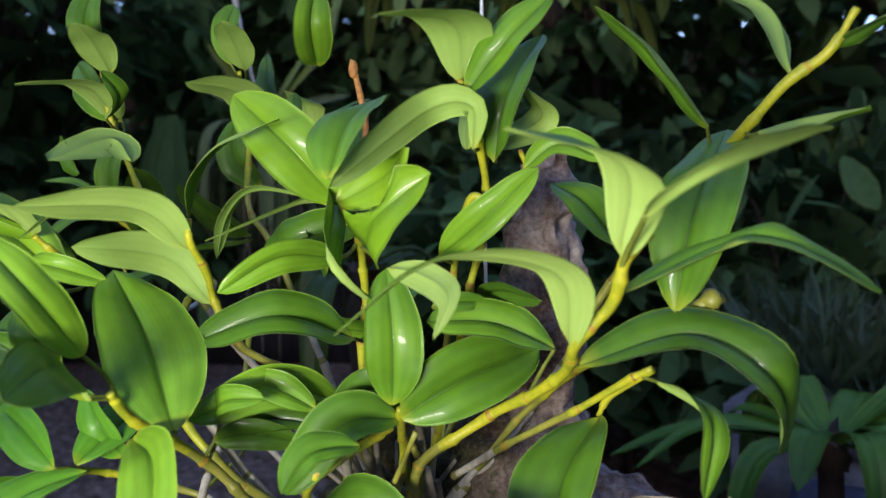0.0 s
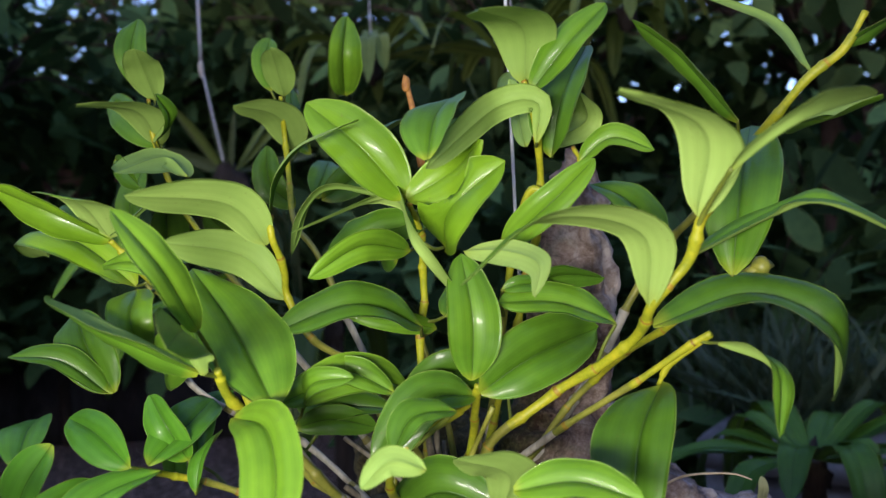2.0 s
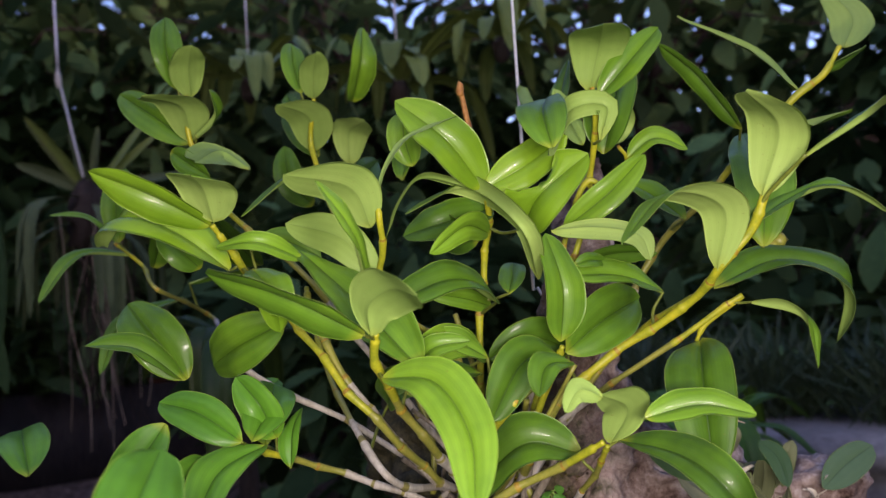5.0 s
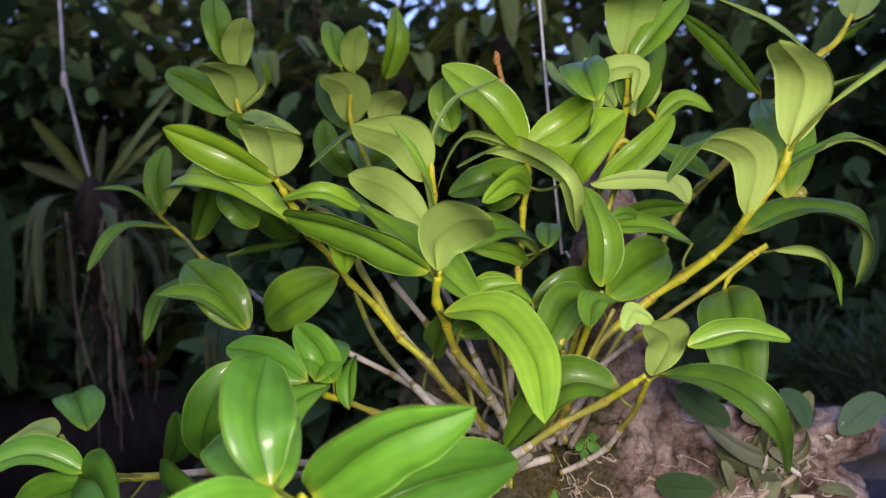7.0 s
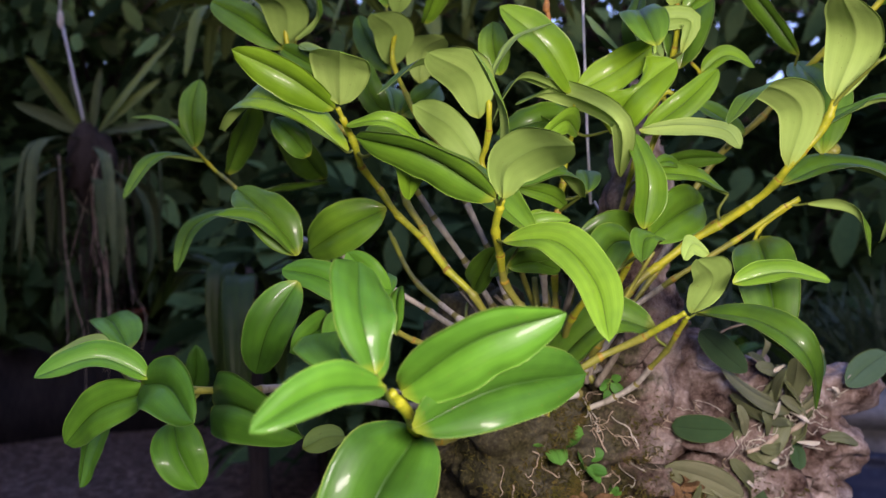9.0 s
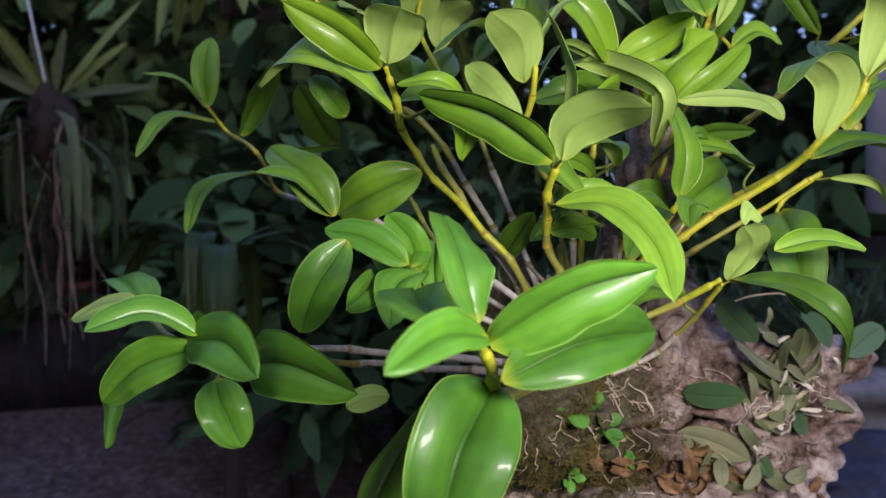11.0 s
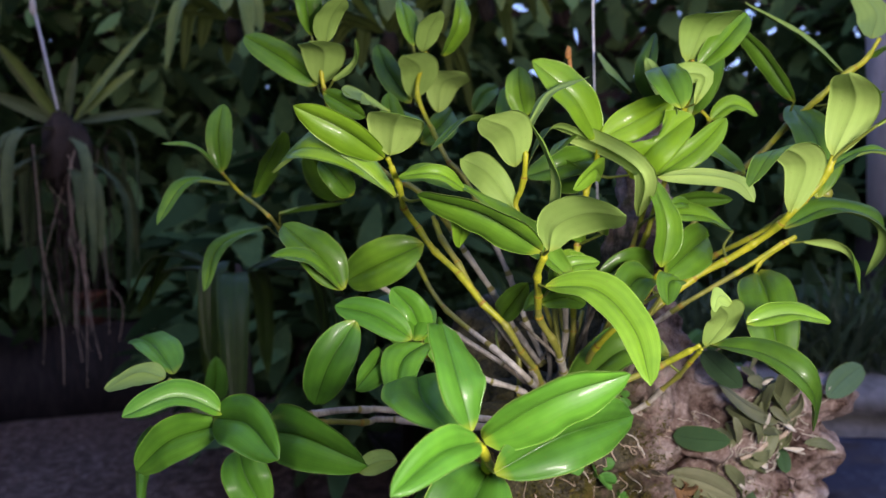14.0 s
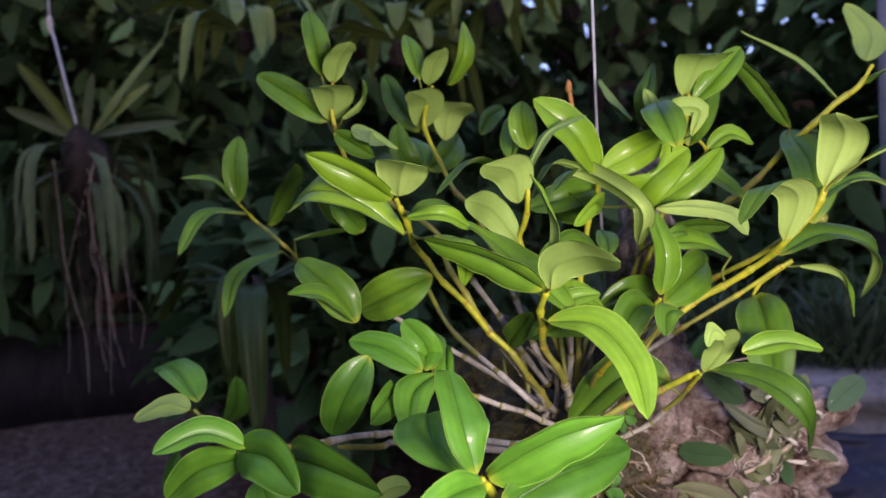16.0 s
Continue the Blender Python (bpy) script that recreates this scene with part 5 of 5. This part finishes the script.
def seedling(x, z, size, count):
    p, nm = on_wood(x, z)
    top = thing("seedling", "tiny bright green seedling rooted in moss", "seedling", "seedlings on the driftwood")
    for k in range(count):
        a = k * 2.4 + r.uniform(-0.4, 0.4)
        out = (nm * 0.8 + Vector((math.cos(a), 0, math.sin(a) + 0.3)) * 0.8).normalized()
        foot = p + nm * 0.004 + Vector((0, 0, r.uniform(0, size * 0.6)))
        bm = bmesh.new()
        tube(bm, [p - nm * 0.002, foot, foot + out * size * 0.35], 0.0007, 5, 8)
        part("stalk", bm, (SPRIG_LEAF,), top)
        bm = bmesh.new()
        b = foot + out * size * 0.3
        blade(bm, [b, b + out * size * 0.45 + nm * 0.001, b + out * size * 0.85 - Vector((0, 0, size * 0.12))], size * 0.62, nm + Vector((0, 0, 0.7)), 0.15, 0.0005, (0.45, 0.8), 7, COARSE)
        part("leaf", bm, (SPRIG_LEAF, SPRIG_LEAF), top)


seedling(-0.062, 1.172, 0.034, 7)
seedling(-0.035, 1.155, 0.022, 6)
seedling(-0.072, 1.115, 0.014, 5)
seedling(0.0, 1.12, 0.012, 4)
seedling(0.005, 1.235, 0.014, 7)


def dry_leaf(x, z, size, seed):
    p, nm = on_wood(x, z, 0.004)
    q = random.Random(seed)
    d = Vector((q.uniform(-1, 1), 0, q.uniform(-0.6, 0.6))).normalized()
    bm = bmesh.new()
    blade(bm, [p - d * size * 0.5, p + nm * size * 0.3, p + d * size * 0.45 + nm * size * 0.05], size * q.uniform(0.3, 0.5), nm + Vector((q.uniform(-0.6, 0.6), 0, q.uniform(-0.3, 0.9))), q.uniform(0.6, 1.5), 0.0008, (q.uniform(0.3, 0.7), 0.7), 10, COARSE, 0.3, seed=seed)
    tagged(part("dry_leaf", bm, (DRY, DRY)), "curled orange brown dry leaf lying on driftwood", "leaf", "dry leaves on the driftwood")


for k, (x, z, s) in enumerate(((0.055, 1.125, 0.034), (0.062, 1.112, 0.026), (0.045, 1.100, 0.032), (0.058, 1.095, 0.022), (0.072, 1.118, 0.02), (0.10, 1.098, 0.028), (0.118, 1.095, 0.024), (0.135, 1.092, 0.026), (0.155, 1.088, 0.022), (-0.03, 1.128, 0.024), (-0.01, 1.125, 0.026), (0.012, 1.122, 0.02), (-0.05, 1.13, 0.018), (0.105, 1.152, 0.018), (0.222, 1.066, 0.026), (0.216, 1.08, 0.02), (0.082, 1.13, 0.03), (0.09, 1.115, 0.034), (0.078, 1.10, 0.03), (0.112, 1.11, 0.03), (0.128, 1.10, 0.032), (0.143, 1.098, 0.028), (-0.005, 1.112, 0.028), (0.022, 1.108, 0.03), (-0.025, 1.115, 0.02), (0.035, 1.118, 0.024), (0.066, 1.135, 0.022), (0.165, 1.094, 0.026))):
    dry_leaf(x, z, s, 50 + k)
bm = bmesh.new()
tube(bm, [(0.115, 0.575, 1.262), (0.135, 0.55, 1.285), (0.165, 0.53, 1.292), (0.18, 0.525, 1.288)], 0.0012, 6, 16, (1.2, 0.5), 0.3, seed=3)
tagged(part("twig", bm, ROOT), "thin dry brown twig stuck in driftwood", "twig")

# ---- hanging strap-leaved plant and its roots ----
rosette = thing("hanging_rosette", "hanging strap-leaved plant with long trailing roots", "hanging plant")
HUB = Vector((-0.72, 2.57, 1.80))
r = random.Random(61)
for k, (dx, dz, ln) in enumerate(((0.75, 0.72, 0.30), (0.80, 1.15, 0.46), (-0.55, 0.95, 0.34), (-0.95, 0.5, 0.24), (0.2, 1.0, 0.24), (-0.25, 1.1, 0.28), (1.0, 0.2, 0.30), (-0.8, 1.2, 0.30))):
    bm = bmesh.new()
    strap(bm, HUB + Vector((0.03 * dx, r.uniform(-0.03, 0.03), 0)), (dx, r.uniform(-0.5, 0.1), dz), ln, r.uniform(0.035, 0.05), r.uniform(0.0, 0.25), (-dz * 0.6, -0.8, dx * 0.4 + 0.3), seed=k)
    part("leaf", bm, (STRAP_LEAF if k < 3 else DROOP_LEAF,) * 2, rosette)
for k in range(26):
    a = k * 2.4 + r.uniform(-0.6, 0.6)
    bm = bmesh.new()
    strap(bm, HUB + Vector((0.04 * math.cos(a), 0.04 * math.sin(a), r.uniform(-0.16, 0.0))), (math.cos(a), math.sin(a), r.uniform(-0.3, 0.5)), r.uniform(0.22, 0.5), r.uniform(0.022, 0.045), r.uniform(1.0, 1.75), seed=k)
    part("leaf", bm, (DROOP_LEAF, DROOP_LEAF), rosette)
for k in range(14):
    a = r.uniform(2.2, 4.4)
    b = HUB + Vector((-0.22 + 0.16 * math.cos(a), 0.1 * math.sin(a), -0.02))
    bm = bmesh.new()
    blade(bm, [b, b + Vector((r.uniform(-0.05, 0.03), -0.04, -0.25)), b + Vector((r.uniform(-0.07, 0.05), -0.02, -r.uniform(0.45, 0.62)))], r.uniform(0.05, 0.09), (0.1, -1, 0.2), 0.3, 0.001, (0.5, 0.8), 10, COARSE, 0.01, seed=k)
    part("drooping_leaf", bm, (BACK_LEAF, BACK_LEAF), rosette, "long drooping grey-green leaf")
bm = bmesh.new()
lump(bm, HUB + Vector((0, 0, -0.1)), (0.07, 0.07, 0.13), 0.4, 7.0, detail=3, seed=5)
part("root_ball", bm, (BARK,), rosette)
for k in range(44):
    p = HUB + Vector((r.gauss(0, 0.06), r.gauss(0, 0.06), -0.08))
    pts = [p]
    for j in range(5):
        p = p + Vector((r.gauss(0, 0.022), r.gauss(0, 0.02), -r.uniform(0.08, 0.19)))
        pts.append(p)
    bm = bmesh.new()
    tube(bm, pts, r.uniform(0.0014, 0.0032), 5, 18, (1.0, 0.4), seed=k)
    part("root", bm, (ROOT if k % 4 == 0 else BARK,), rosette)
bm = bmesh.new()
tube(bm, [(-0.80, 2.52, 3.0), (-0.795, 2.53, 2.16)], 0.004, 6, 10)
tube(bm, [(-0.795, 2.53, 2.16), (-0.72, 2.57, 1.72)], 0.004, 6, 10)
part("hanger", bm, METAL, rosette, "grey wire hanger")
bm = bmesh.new()
lump(bm, (-0.795, 2.53, 2.15), (0.010, 0.010, 0.03), 0.1, 4.0, detail=2)
part("weight", bm, PALE_ROOT, rosette, "pale bead on the hanger wire")

# ---- strap-leaved plants above and behind ----


def strap_plant(name, label, hub, count, length, width, lean, seed, mat, droop=(0.3, 1.1)):
    top = thing(name, label, "plant", "strap-leaved plants")
    q = random.Random(seed)
    for k in range(count):
        a = k * 2.4 + q.uniform(-0.3, 0.3)
        bm = bmesh.new()
        strap(bm, Vector((0.02 * math.cos(a), 0.02 * math.sin(a), 0)), (math.cos(a), math.sin(a), q.uniform(0.2, 1.3) * lean), q.uniform(*length), q.uniform(*width), q.uniform(*droop), seed=k)
        part("leaf", bm, (mat, mat), top)
    bm = bmesh.new()
    lump(bm, (0, 0, -0.03), (0.026, 0.026, 0.045), 0.5, 9.0, detail=3, seed=seed)
    part("root_ball", bm, (BARK,), top)
    top.matrix_basis = Matrix.Translation(hub)
    return top


def wire_up(hub, top=3.0):
    bm = bmesh.new()
    tube(bm, [(hub[0], hub[1], hub[2] - 0.05), (hub[0], hub[1], top)], 0.0025, 6, 8)
    return bm


for n_, hub in enumerate(((0.22, 2.05, 2.02), (0.55, 2.05, 2.16), (-0.2, 2.4, 2.12))):
    p_ = strap_plant("strap_leaved_plant", "hanging plant with arching yellowish green strap leaves", hub, 18, (0.28, 0.50), (0.045, 0.07), 1.0, 70 + n_, STRAP_LEAF)
    bm = wire_up((0, 0, 0), 4.2 - hub[2])
    part("hanger", bm, METAL, p_, "thin grey wire hanger")
LOW_HUB = (-0.28, 1.75, 1.33)
low = strap_plant("broad_strap_plant", "dark green plant with broad arching leaves", LOW_HUB, 10, (0.28, 0.50), (0.05, 0.085), 0.6, 83, DARK_STRAP, (0.6, 1.5))
bm = bmesh.new()
tube(bm, [(0.03, 0.02, -LOW_HUB[2] - 0.1), (0.02, 0.01, -0.5), (0, 0, -0.04)], 0.03, 9, 14, (1.1, 0.7), 0.15, seed=5)
part("trunk", bm, BARK, low)
broad = strap_plant("broad_strap_plant", "dark green plant with broad arching leaves", (0.62, 1.28, 1.08), 20, (0.25, 0.42), (0.04, 0.065), 0.9, 80, BROAD_LEAF)
bm = bmesh.new()
tube(bm, [(0, 0, -1.15), (0.02, 0.01, -0.5), (0, 0, -0.04)], 0.03, 9, 14, (1.1, 0.7), 0.15, seed=2)
part("trunk", bm, BARK, broad)

# ---- the planter with grass ----
LEDGE = Matrix.Translation((1.35, 1.62, 0)) @ Matrix.Rotation(radians(-38), 4, "Z")
planter = thing("planter_ledge", "weathered grey concrete planter ledge on piers", "planter")
for kind, low_corner, high_corner, edge in (
        ("coping", (-0.75, -0.18, 0.87), (1.1, 0.3, 0.96), 0.015), ("beam", (-0.75, -0.12, 0.68), (1.1, 0.25, 0.866), 0.02),
        *(("pier", (x, -0.1, -0.1), (x + 0.2, 0.22, 0.676), 0.02) for x in (-0.55, 0.05, 0.65))):
    bm = bmesh.new()
    block(bm, low_corner, high_corner, edge)
    bm.transform(LEDGE)
    part(kind, bm, CONCRETE, planter)
q_ = np.random.RandomState(90)
spots = []
for k in range(1500):
    c = ((-0.5, 0.08), (-0.2, 0.15), (0.15, 0.05), (0.5, 0.12), (0.85, 0.08), (-0.65, 0.2))[k % 6]
    p = LEDGE @ Vector((c[0] + q_.normal(0, 0.09), c[1] + q_.normal(0, 0.05), 0.955))
    a = q_.uniform(0, math.tau)
    spots.append((np.array(p), np.array((math.cos(a) * 0.7, math.sin(a) * 0.7, 1.5))))
tagged(new("grass", foliage_mesh("grass", spots, GRASS_LEAF, (0.16, 0.36), 91, 0.2, 0.05)), "thin arching grassy leaves growing on a concrete ledge", "grass", kind="stuff")
bm = bmesh.new()
bmesh.ops.create_grid(bm, x_segments=60, y_segments=40, size=0.5)
for v in bm.verts:
    u, w = v.co.x * 1.5, v.co.y * 1.0
    v.co = Vector((u + 0.2, -0.24 - 0.25 * (0.5 - w) + 0.035 * noise.noise(Vector((u * 5, w * 4, 1))) + 0.012 * noise.noise(Vector((u * 17, w * 12, 4))), 0.56 + 0.27 * (w + 0.5)))
bm.transform(LEDGE)
ob = tagged(part("blue_sheet", bm, BLUE_CLOTH), "crumpled blue and white plastic sheet leaning on the planter", "sheet")
thick = ob.modifiers.new("thickness", "SOLIDIFY")
thick.thickness = 0.003

# ---- pot on the bed wall ----
bm = bmesh.new()
prof = ((0.0, 0.0), (0.10, 0.0), (0.135, 0.22), (0.15, 0.22), (0.15, 0.27), (0.13, 0.27), (0.12, 0.22), (0.0, 0.21))
ringv = [[bm.verts.new((rr * math.cos(k * math.tau / 24), rr * math.sin(k * math.tau / 24), zz)) for k in range(24)] for rr, zz in prof[1:-1]]
for i in range(len(ringv) - 1):
    for k in range(24):
        bm.faces.new((ringv[i][k], ringv[i][(k + 1) % 24], ringv[i + 1][(k + 1) % 24], ringv[i + 1][k]))
bm.faces.new(ringv[0][::-1])
bm.faces.new(ringv[-1])
bm.transform(Matrix.Translation((-0.97, 6.70, 0.695)))
tagged(part("flower_pot", bm, TERRACOTTA), "dark terracotta flower pot on a low wall", "pot")
